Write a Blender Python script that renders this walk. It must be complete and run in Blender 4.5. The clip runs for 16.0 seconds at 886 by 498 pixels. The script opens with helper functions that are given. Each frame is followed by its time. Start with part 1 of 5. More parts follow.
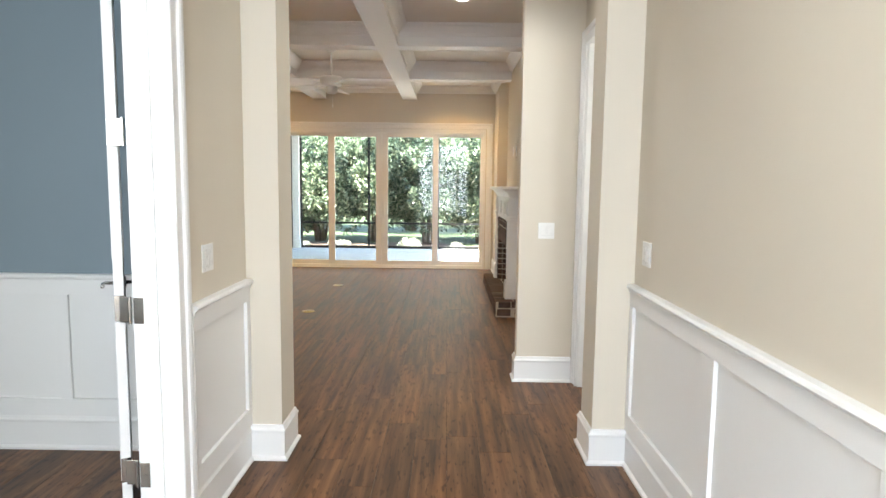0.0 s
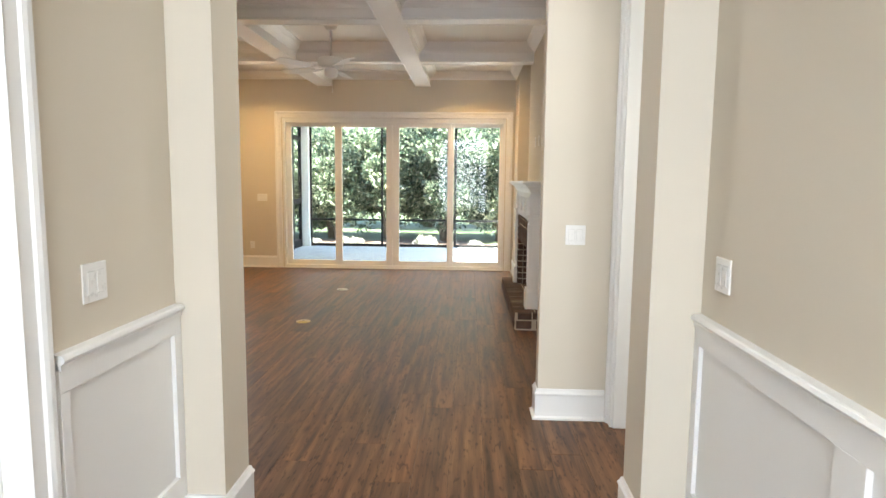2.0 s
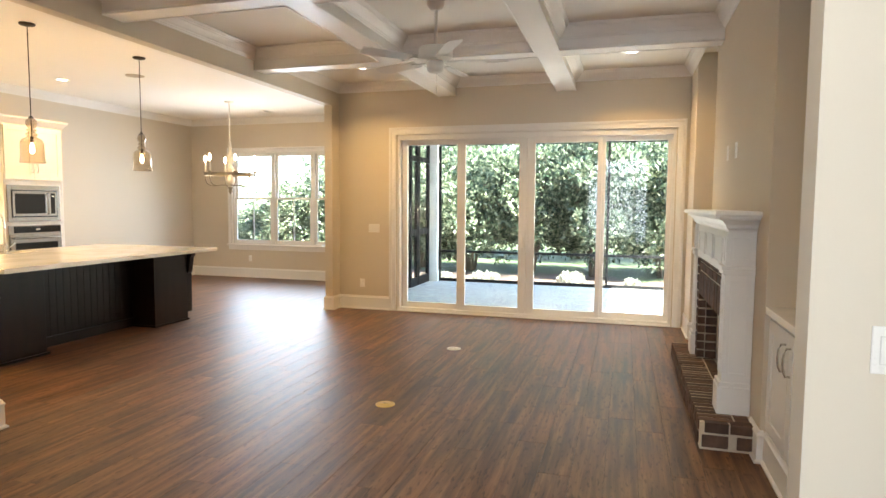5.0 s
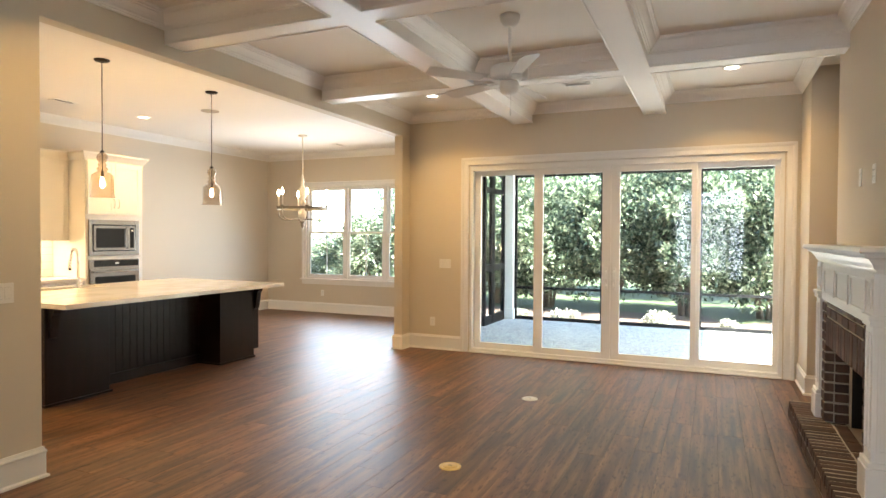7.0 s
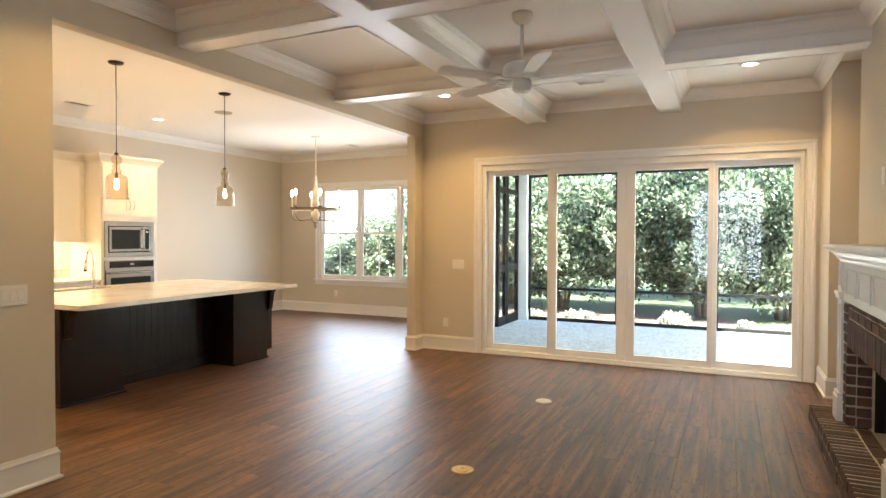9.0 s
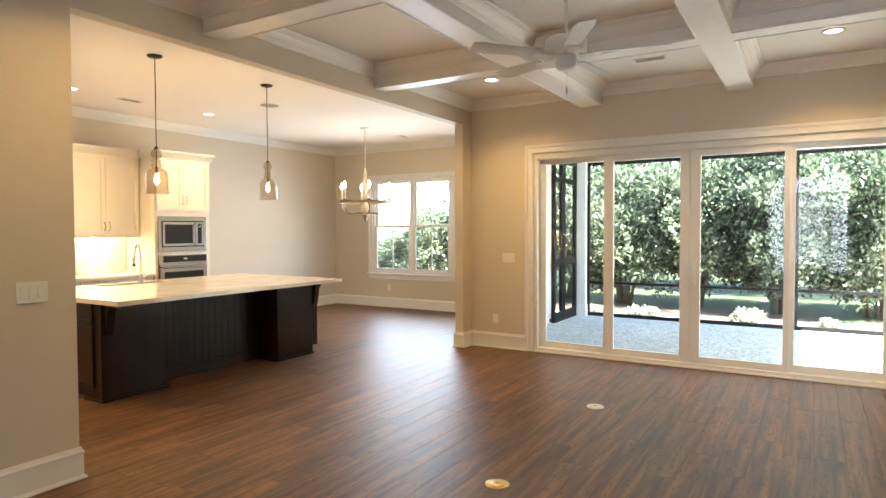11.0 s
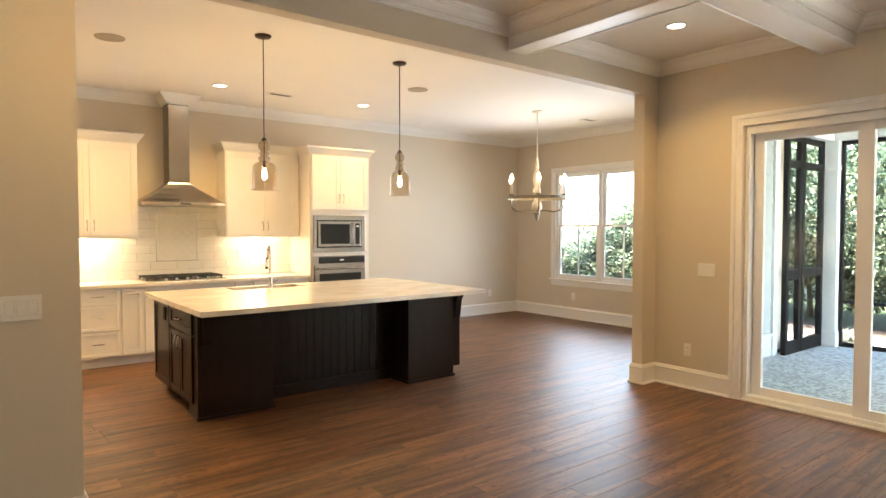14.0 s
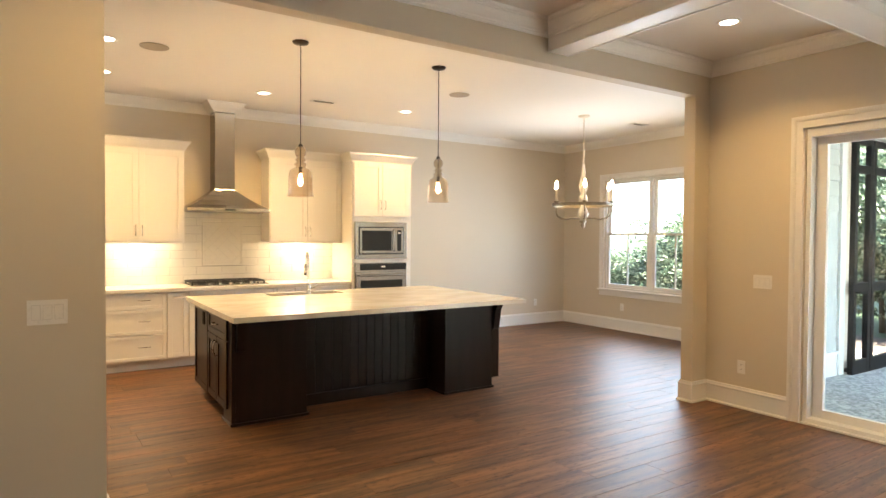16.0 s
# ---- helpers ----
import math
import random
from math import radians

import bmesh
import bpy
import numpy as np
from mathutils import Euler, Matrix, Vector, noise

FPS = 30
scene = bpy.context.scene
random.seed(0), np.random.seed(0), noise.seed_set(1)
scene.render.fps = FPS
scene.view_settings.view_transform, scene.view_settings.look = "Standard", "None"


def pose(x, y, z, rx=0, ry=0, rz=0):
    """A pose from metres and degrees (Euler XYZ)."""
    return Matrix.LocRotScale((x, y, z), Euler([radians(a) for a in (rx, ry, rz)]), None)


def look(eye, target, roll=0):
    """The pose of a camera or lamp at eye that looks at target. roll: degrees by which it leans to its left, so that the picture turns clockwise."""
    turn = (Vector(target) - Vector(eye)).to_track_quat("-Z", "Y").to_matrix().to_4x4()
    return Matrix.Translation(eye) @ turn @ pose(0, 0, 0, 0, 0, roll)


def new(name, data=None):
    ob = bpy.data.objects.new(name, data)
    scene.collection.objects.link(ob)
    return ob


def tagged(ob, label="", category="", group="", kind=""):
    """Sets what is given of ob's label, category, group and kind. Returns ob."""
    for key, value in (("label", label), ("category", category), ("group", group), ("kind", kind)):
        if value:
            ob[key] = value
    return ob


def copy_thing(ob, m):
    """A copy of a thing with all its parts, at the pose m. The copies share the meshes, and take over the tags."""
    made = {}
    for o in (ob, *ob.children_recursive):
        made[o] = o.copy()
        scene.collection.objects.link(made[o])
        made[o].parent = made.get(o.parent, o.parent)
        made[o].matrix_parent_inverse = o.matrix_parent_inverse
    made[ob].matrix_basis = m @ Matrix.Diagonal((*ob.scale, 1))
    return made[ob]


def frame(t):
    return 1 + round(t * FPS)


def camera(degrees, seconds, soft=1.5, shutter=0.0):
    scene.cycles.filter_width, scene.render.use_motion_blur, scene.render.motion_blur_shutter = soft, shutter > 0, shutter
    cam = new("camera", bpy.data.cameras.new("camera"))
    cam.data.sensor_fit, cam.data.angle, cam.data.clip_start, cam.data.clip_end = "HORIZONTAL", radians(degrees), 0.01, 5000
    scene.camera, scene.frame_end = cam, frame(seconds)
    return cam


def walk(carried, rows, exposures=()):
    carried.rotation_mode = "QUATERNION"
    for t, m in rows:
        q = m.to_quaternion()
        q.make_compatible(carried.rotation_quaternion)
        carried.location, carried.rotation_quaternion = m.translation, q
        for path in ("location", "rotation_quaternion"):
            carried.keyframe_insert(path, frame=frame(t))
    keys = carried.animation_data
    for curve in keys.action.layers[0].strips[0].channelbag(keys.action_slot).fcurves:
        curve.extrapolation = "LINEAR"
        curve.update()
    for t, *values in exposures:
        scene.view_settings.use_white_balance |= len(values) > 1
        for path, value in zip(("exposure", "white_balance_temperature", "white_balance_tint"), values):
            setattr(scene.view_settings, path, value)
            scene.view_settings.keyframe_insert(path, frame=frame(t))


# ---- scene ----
cam = camera(72.1, 16.0)
PATH = [
    (0, (1.233, -0.595, 1.457), (1.221, 1.394, 1.249), 0.7),
    (0.5, (1.262, -0.501, 1.457), (1.229, 1.487, 1.243), 0.7),
    (1, (1.259, -0.32, 1.453), (1.218, 1.668, 1.234), 0.9),
    (1.5, (1.268, -0.077, 1.465), (1.204, 1.91, 1.242), 0.7),
    (2, (1.33, 0.236, 1.451), (1.246, 2.221, 1.226), 0.6),
    (2.5, (1.353, 0.55, 1.449), (1.178, 2.529, 1.218), 0.6),
    (3, (1.319, 0.886, 1.459), (1.107, 2.862, 1.236), 0.5),
    (3.5, (1.33, 1.236, 1.454), (1.081, 3.209, 1.235), 0.5),
    (4, (1.342, 1.581, 1.462), (0.955, 3.531, 1.243), 0.4),
    (4.5, (1.308, 1.893, 1.475), (0.832, 3.826, 1.284), 0.4),
    (5, (1.316, 2.157, 1.483), (0.747, 4.068, 1.336), 0.4),
    (5.2, (1.301, 2.239, 1.493), (0.676, 4.135, 1.369), 0.4),
    (7.5, (1.174, 2.684, 1.487), (0.357, 4.509, 1.451), 0.3),
    (8, (1.163, 2.688, 1.49), (0.332, 4.506, 1.454), 0.2),
    (8.5, (1.168, 2.692, 1.493), (0.325, 4.505, 1.456), 0.2),
    (10.8, (1.254, 2.996, 1.476), (0.274, 4.738, 1.42), 0.0),
    (11, (1.214, 3.088, 1.492), (0.178, 4.797, 1.43), -0.2),
    (11.5, (1.167, 3.345, 1.481), (0.035, 4.992, 1.415), 0.1),
    (12, (1.087, 3.613, 1.482), (-0.103, 5.219, 1.412), -0.1),
    (12.5, (1.058, 3.902, 1.495), (-0.28, 5.386, 1.42), -0.1),
    (13, (0.995, 4.17, 1.484), (-0.425, 5.577, 1.412), 0.1),
    (13.5, (0.928, 4.411, 1.508), (-0.538, 5.769, 1.436), 0.1),
    (14, (0.916, 4.635, 1.522), (-0.662, 5.862, 1.455), 0.0),
    (14.5, (0.895, 4.778, 1.525), (-0.761, 5.898, 1.465), 0.2),
    (15, (0.88, 4.818, 1.529), (-0.784, 5.925, 1.474), 0.4),
    (15.5, (0.876, 4.815, 1.527), (-0.797, 5.911, 1.478), 0.5),
    (16, (0.879, 4.823, 1.524), (-0.798, 5.912, 1.48), 0.4),
]
walk(cam, [(t, look(e, a, r)) for t, e, a, r in PATH], [(0, 4.65), (4, 4.65), (8, 4.6), (16, 4.45)])

# ---- world, sun, large lights ----
world = bpy.data.worlds.new("sky")
scene.world = world
world.use_nodes = True
wn = world.node_tree
sky = wn.nodes.new("ShaderNodeTexSky")
sky.sky_type = 'NISHITA'
sky.sun_disc = False
sky.sun_elevation = radians(50)
sky.sun_rotation = radians(107)
wn.links.new(sky.outputs[0], wn.nodes["Background"].inputs[0])
wn.nodes["Background"].inputs[1].default_value = 0.075

sun_data = bpy.data.lights.new("sun", 'SUN')
sun_data.energy, sun_data.angle, sun_data.color = 4.2, radians(0.5), (1.0, 0.95, 0.86)
sun = new("sun", sun_data)
sun.matrix_world = look((32, -10, 40), (0, 0, 0))


def lamp(name, kind, at, to, watts, colour, size=0.2, size_y=None, spread=None):
    d = bpy.data.lights.new(name, kind)
    d.energy, d.color = watts, colour
    if kind == 'AREA':
        d.shape = 'RECTANGLE' if size_y else 'DISK'
        d.size = size
        if size_y:
            d.size_y = size_y
        if spread:
            d.spread = radians(spread)
    elif kind == 'POINT':
        d.shadow_soft_size = size
    o = new(name, d)
    o.matrix_world = look(at, to)
    return o


WARM = (1.0, 0.62, 0.225)
DAY = (0.93, 0.97, 1.0)
# glazed front door, sidelights and transom behind the walk, and the window of the study
COOL = (0.84, 0.93, 1.0)
FRONT = (0.72, 0.84, 1.0)
for x in (0.52, 1.88):
    lamp("sidelight_daylight", 'AREA', (x, -3.1, 1.35), (x, 0, 1.40), 1.35, FRONT, 0.42, 2.2)
lamp("front_door_daylight", 'AREA', (1.2, -3.1, 1.45), (1.2, 0, 1.5), 1.9, FRONT, 0.76, 2.0)
lamp("transom_daylight", 'AREA', (1.2, -3.12, 2.75), (1.2, 0, 2.3), 2.3, FRONT, 1.75, 0.42)
# two added fill lamps at the solid hall walls, no window known there
for x, to in ((0.25, 2.0), (2.15, 0.4)):
    lamp("foyer_side_fill", 'AREA', (x, -2.3, 1.6), (to, -1.6, 1.6), 2.4, FRONT, 1.0, 1.7)
lamp("study_daylight", 'AREA', (-1.6, -1.9, 1.5), (-1.2, 2.6, 1.3), 4.3, (0.86, 0.94, 1.0), 1.6, 1.6)
lamp("passage_daylight", 'AREA', (3.5, 3.2, 1.6), (2.4, 3.3, 1.4), 1.0, (0.95, 1.0, 0.98), 0.8, 1.4)
# sky light in the openings of the glass door and of the dining window
lamp("slider_daylight", 'AREA', (0.1, 9.985, 1.22), (0.1, 0, 1.22), 0.3, (0.78, 0.90, 1.0), 3.3, 2.15)
lamp("window_daylight", 'AREA', (-4.85, 12.60, 1.56), (-4.85, 0, 0.6), 4.5, (0.78, 0.89, 1.0), 2.6, 1.7, 125)
LIVING_W, KITCHEN_W, UNDER_W, PENDANT_W, CHAND_W = 0.92, 1.02, 0.41, 0.48, 0.5

# ---- materials ----
def tree_of(name):
    m = bpy.data.materials.new(name)
    m.use_nodes = True
    return m, m.node_tree, m.node_tree.nodes["Principled BSDF"]


def noise_at(nt, scale, stretch=(1, 1, 1), detail=4.0, shift=None, space="Object"):
    tc = nt.nodes.new("ShaderNodeTexCoord")
    mp = nt.nodes.new("ShaderNodeMapping")
    mp.inputs["Scale"].default_value = stretch
    nt.links.new(tc.outputs[space], mp.inputs["Vector"])
    if shift is not None:
        nt.links.new(shift, mp.inputs["Location"])
    n = nt.nodes.new("ShaderNodeTexNoise")
    n.inputs["Scale"].default_value = scale
    n.inputs["Detail"].default_value = detail
    nt.links.new(mp.outputs[0], n.inputs["Vector"])
    return n.outputs["Fac"]


def ramp(nt, fac, stops):
    r = nt.nodes.new("ShaderNodeValToRGB")
    while len(r.color_ramp.elements) < len(stops):
        r.color_ramp.elements.new(0.5)
    for e, (p, c) in zip(r.color_ramp.elements, stops):
        e.position, e.color = p, (*c, 1) if len(c) == 3 else c
    nt.links.new(fac, r.inputs[0])
    return r.outputs[0]


def mixed(nt, fac, a, b, how='MIX'):
    m = nt.nodes.new("ShaderNodeMix")
    m.data_type, m.blend_type = 'RGBA', how
    for sock, v in ((m.inputs[0], fac), (m.inputs[6], a), (m.inputs[7], b)):
        if isinstance(v, (int, float)):
            sock.default_value = v
        elif isinstance(v, tuple):
            sock.default_value = (*v, 1)
        else:
            nt.links.new(v, sock)
    return m.outputs[2]


def bumped(nt, bsdf, height, strength, distance=0.002):
    b = nt.nodes.new("ShaderNodeBump")
    b.inputs["Strength"].default_value, b.inputs["Distance"].default_value = strength, distance
    nt.links.new(height, b.inputs["Height"])
    nt.links.new(b.outputs[0], bsdf.inputs["Normal"])


def plain(name, colour, rough, vary=0.06, fine=60.0, coarse=1.3, bump=0.15, metal=0.0, stretch=(1, 1, 1), coat=0.0):
    """A surface of one colour with a faint coarse mottling, fine grain in roughness and a fine relief."""
    m, nt, b = tree_of(name)
    lo = tuple(c * (1 - vary) for c in colour)
    hi = tuple(min(1, c * (1 + vary)) for c in colour)
    big = noise_at(nt, coarse, stretch, 3)
    small = noise_at(nt, fine, stretch, 3)
    c1 = ramp(nt, big, [(0.3, lo), (0.7, hi)])
    nt.links.new(mixed(nt, 0.25, c1, ramp(nt, small, [(0.3, lo), (0.7, hi)])), b.inputs["Base Color"])
    rr = nt.nodes.new("ShaderNodeMapRange")
    rr.inputs["To Min"].default_value, rr.inputs["To Max"].default_value = rough * 0.88, min(1, rough * 1.12)
    nt.links.new(small, rr.inputs[0])
    nt.links.new(rr.outputs[0], b.inputs["Roughness"])
    b.inputs["Metallic"].default_value = metal
    b.inputs["Coat Weight"].default_value = coat
    if bump:
        bumped(nt, b, small, bump, 0.0015)
    return m


def glowing(name, colour, strength):
    m, nt, b = tree_of(name)
    b.inputs["Base Color"].default_value = (*colour, 1)
    b.inputs["Emission Color"].default_value = (*colour, 1)
    b.inputs["Emission Strength"].default_value = strength
    return m


def pane_glass(name, tint=(0.94, 0.97, 0.96), gloss_least=0.022, edge=5.0):
    """A thin pane: clear, with the gloss that glass has at a slant."""
    m = bpy.data.materials.new(name)
    m.use_nodes = True
    nt = m.node_tree
    nt.nodes.remove(nt.nodes["Principled BSDF"])
    clear = nt.nodes.new("ShaderNodeBsdfTransparent")
    clear.inputs[0].default_value = (*tint, 1)
    gloss = nt.nodes.new("ShaderNodeBsdfGlossy")
    gloss.inputs["Roughness"].default_value = 0.02
    slant = nt.nodes.new("ShaderNodeLayerWeight")
    slant.inputs["Blend"].default_value = 0.5
    fifth = nt.nodes.new("ShaderNodeMath")
    fifth.operation = 'POWER'
    fifth.inputs[1].default_value = edge
    nt.links.new(slant.outputs["Facing"], fifth.inputs[0])
    fr = nt.nodes.new("ShaderNodeMath")
    fr.operation = 'MULTIPLY_ADD'
    fr.inputs[1].default_value, fr.inputs[2].default_value = 1.0 - gloss_least, gloss_least
    nt.links.new(fifth.outputs[0], fr.inputs[0])
    mx = nt.nodes.new("ShaderNodeMixShader")
    nt.links.new(fr.outputs[0], mx.inputs[0])
    nt.links.new(clear.outputs[0], mx.inputs[1])
    nt.links.new(gloss.outputs[0], mx.inputs[2])
    nt.links.new(mx.outputs[0], nt.nodes["Material Output"].inputs[0])
    return m


def plank_material():
    m, nt, b = tree_of("plank_wood")
    info = nt.nodes.new("ShaderNodeObjectInfo")
    geo = nt.nodes.new("ShaderNodeNewGeometry")
    add = nt.nodes.new("ShaderNodeMath")
    add.operation = 'ADD'
    nt.links.new(info.outputs["Random"], add.inputs[0])
    nt.links.new(geo.outputs["Random Per Island"], add.inputs[1])
    comb = nt.nodes.new("ShaderNodeCombineXYZ")
    mul = nt.nodes.new("ShaderNodeMath")
    mul.operation = 'MULTIPLY'
    mul.inputs[1].default_value = 37.0
    nt.links.new(add.outputs[0], mul.inputs[0])
    for i in range(3):
        nt.links.new(mul.outputs[0], comb.inputs[i])
    grain = noise_at(nt, 8.0, (3.0, 0.17, 1.0), 8.0, comb.outputs[0])
    pores = noise_at(nt, 60.0, (4.0, 0.07, 1.0), 5.0, comb.outputs[0])
    cloud = noise_at(nt, 2.0, (3.0, 0.45, 1.0), 4.0, comb.outputs[0])
    fleck = noise_at(nt, 10.0, (6.0, 1.3, 1.0), 3.0, comb.outputs[0])
    base = ramp(nt, grain, [(0.30, (0.042, 0.0210, 0.0115)), (0.44, (0.094, 0.0460, 0.0230)), (0.58, (0.150, 0.0770, 0.0390)), (0.74, (0.205, 0.1140, 0.0610))])
    tone = ramp(nt, cloud, [(0.34, (0.66, 0.69, 0.74)), (0.5, (1.0, 1.0, 1.0)), (0.68, (1.16, 1.08, 1.0))])
    c = mixed(nt, 1.0, base, tone, 'MULTIPLY')
    streak = ramp(nt, pores, [(0.36, (0.66, 0.62, 0.60)), (0.54, (1.12, 1.12, 1.12))])
    c = mixed(nt, 0.42, c, streak, 'MULTIPLY')
    c = mixed(nt, 0.9, c, ramp(nt, fleck, [(0.58, (1, 1, 1)), (0.66, (0.40, 0.35, 0.32))]), 'MULTIPLY')
    # knots: small dark ovals with a paler halo, sparse
    tc = nt.nodes.new("ShaderNodeTexCoord")
    mp = nt.nodes.new("ShaderNodeMapping")
    mp.inputs["Scale"].default_value = (4.2, 1.5, 1.0)
    nt.links.new(tc.outputs["Object"], mp.inputs["Vector"])
    nt.links.new(comb.outputs[0], mp.inputs["Location"])
    vo = nt.nodes.new("ShaderNodeTexVoronoi")
    vo.inputs["Scale"].default_value = 1.0
    nt.links.new(mp.outputs[0], vo.inputs["Vector"])
    knot = ramp(nt, vo.outputs["Distance"], [(0.025, (0.28, 0.22, 0.20)), (0.07, (0.62, 0.58, 0.56)), (0.12, (1, 1, 1))])
    c = mixed(nt, 0.85, c, knot, 'MULTIPLY')
    each = ramp(nt, add.outputs[0], [(0.0, (0.80, 0.80, 0.82)), (0.5, (1.0, 1.0, 1.0)), (1.0, (1.18, 1.14, 1.08))])
    c = mixed(nt, 1.0, c, each, 'MULTIPLY')
    nt.links.new(c, b.inputs["Base Color"])
    rr = nt.nodes.new("ShaderNodeMapRange")
    rr.inputs["To Min"].default_value, rr.inputs["To Max"].default_value = 0.38, 0.52
    b.inputs["Specular IOR Level"].default_value = 0.38
    nt.links.new(grain, rr.inputs[0])
    nt.links.new(rr.outputs[0], b.inputs["Roughness"])
    bumped(nt, b, pores, 0.25, 0.001)
    return m


def brick_material():
    m, nt, b = tree_of("dark_brown_brick")
    info = nt.nodes.new("ShaderNodeObjectInfo")
    big = noise_at(nt, 9.0, detail=5)
    small = noise_at(nt, 90.0, detail=3)
    c = ramp(nt, big, [(0.25, (0.044, 0.025, 0.018)), (0.55, (0.096, 0.054, 0.036)), (0.8, (0.155, 0.092, 0.060))])
    each = ramp(nt, info.outputs["Random"], [(0.0, (0.62, 0.58, 0.56)), (0.6, (1.05, 1.0, 0.97)), (1.0, (1.45, 1.3, 1.2))])
    nt.links.new(mixed(nt, 1.0, c, each, 'MULTIPLY'), b.inputs["Base Color"])
    b.inputs["Roughness"].default_value = 0.82
    bumped(nt, b, small, 0.5, 0.003)
    return m


def leaf_material(name, dark, mid, light):
    m, nt, b = tree_of(name)
    geo = nt.nodes.new("ShaderNodeNewGeometry")
    c = ramp(nt, geo.outputs["Random Per Island"], [(0.0, dark), (0.55, mid), (1.0, light)])
    nt.links.new(c, b.inputs["Base Color"])
    b.inputs["Roughness"].default_value = 0.24
    b.inputs["Subsurface Weight"].default_value = 0.0
    tr = nt.nodes.new("ShaderNodeBsdfTranslucent")
    nt.links.new(c, tr.inputs[0])
    mx = nt.nodes.new("ShaderNodeMixShader")
    mx.inputs[0].default_value = 0.28
    nt.links.new(b.outputs[0], mx.inputs[1])
    nt.links.new(tr.outputs[0], mx.inputs[2])
    nt.links.new(mx.outputs[0], nt.nodes["Material Output"].inputs[0])
    return m


def quartz_material():
    m, nt, b = tree_of("cream_quartz")
    veins = noise_at(nt, 1.6, (1.6, 0.8, 1.0), 8)
    cloud = noise_at(nt, 5.0, detail=4)
    c = ramp(nt, veins, [(0.40, (0.80, 0.755, 0.67)), (0.485, (0.66, 0.60, 0.51)), (0.51, (0.72, 0.66, 0.57)), (0.58, (0.81, 0.765, 0.68))])
    c = mixed(nt, 0.35, c, ramp(nt, cloud, [(0.3, (0.74, 0.69, 0.60)), (0.7, (0.84, 0.80, 0.72))]))
    nt.links.new(c, b.inputs["Base Color"])
    b.inputs["Roughness"].default_value = 0.13
    return m


def porch_material():
    m, nt, b = tree_of("pebbled_concrete")
    v = nt.nodes.new("ShaderNodeTexVoronoi")
    v.inputs["Scale"].default_value = 38
    tc = nt.nodes.new("ShaderNodeTexCoord")
    nt.links.new(tc.outputs["Object"], v.inputs["Vector"])
    big = noise_at(nt, 1.5)
    c = ramp(nt, v.outputs["Color"], [(0.25, (0.14, 0.155, 0.16)), (0.75, (0.56, 0.575, 0.565))])
    c = mixed(nt, 0.4, c, ramp(nt, big, [(0.3, (0.28, 0.30, 0.305)), (0.7, (0.38, 0.395, 0.395))]))
    nt.links.new(c, b.inputs["Base Color"])
    b.inputs["Roughness"].default_value = 0.8
    bumped(nt, b, v.outputs["Distance"], 0.4, 0.002)
    return m


def ground_material():
    m, nt, b = tree_of("lawn_and_mulch")
    big = noise_at(nt, 0.9, detail=5)
    small = noise_at(nt, 14.0, detail=5)
    tc = nt.nodes.new("ShaderNodeTexCoord")
    sep = nt.nodes.new("ShaderNodeSeparateXYZ")
    nt.links.new(tc.outputs["Object"], sep.inputs[0])
    far = nt.nodes.new("ShaderNodeMath")
    far.operation = 'MULTIPLY_ADD'
    far.inputs[1].default_value, far.inputs[2].default_value = -0.25, 4.27
    nt.links.new(sep.outputs["Y"], far.inputs[0])
    bed = nt.nodes.new("ShaderNodeMath")
    bed.operation = 'ADD'
    nt.links.new(far.outputs[0], bed.inputs[0])
    nt.links.new(big, bed.inputs[1])
    big = bed.outputs[0]
    grass = ramp(nt, small, [(0.3, (0.020, 0.036, 0.012)), (0.7, (0.055, 0.082, 0.028))])
    mulch = ramp(nt, small, [(0.3, (0.035, 0.022, 0.016)), (0.7, (0.10, 0.066, 0.048))])
    bedded = mixed(nt, ramp(nt, big, [(0.46, (0, 0, 0)), (0.54, (1, 1, 1))]), grass, mulch)
    near = nt.nodes.new("ShaderNodeMath")
    near.operation = 'MULTIPLY_ADD'
    near.inputs[1].default_value, near.inputs[2].default_value = -0.5, 7.75
    nt.links.new(sep.outputs["Y"], near.inputs[0])
    edge = nt.nodes.new("ShaderNodeMath")
    edge.operation = 'ADD'
    nt.links.new(near.outputs[0], edge.inputs[0])
    nt.links.new(noise_at(nt, 2.3, detail=4), edge.inputs[1])
    straw = ramp(nt, small, [(0.3, (0.20, 0.16, 0.13)), (0.7, (0.44, 0.37, 0.31))])
    nt.links.new(mixed(nt, ramp(nt, edge.outputs[0], [(0.48, (0, 0, 0)), (0.56, (1, 1, 1))]), bedded, straw), b.inputs["Base Color"])
    b.inputs["Roughness"].default_value = 0.95
    bumped(nt, b, small, 0.8, 0.03)
    return m


M_WALL = plain("greige_wall_paint", (0.642, 0.573, 0.466), 0.62, 0.02, 220, 0.7, 0.10)
M_BLUE = plain("slate_blue_wall_paint", (0.20, 0.25, 0.28), 0.6, 0.02, 220, 0.7, 0.10)
M_TRIM = plain("white_trim_paint", (0.80, 0.785, 0.755), 0.34, 0.015, 90, 0.9, 0.05)
M_CEIL = plain("flat_white_ceiling_paint", (0.86, 0.83, 0.78), 0.85, 0.015, 160, 0.6, 0.08)
M_COFFER = plain("coffer_white_paint", (0.88, 0.86, 0.83), 0.40, 0.015, 90, 0.8, 0.05)
M_PLANK = plank_material()
M_SUB = plain("dark_joint", (0.03, 0.02, 0.015), 0.9)
M_VINYL = plain("white_vinyl", (0.80, 0.79, 0.76), 0.30, 0.012, 80, 1.0, 0.03)
M_CAB = plain("painted_white_cabinet", (0.80, 0.765, 0.70), 0.33, 0.015, 70, 1.1, 0.05)
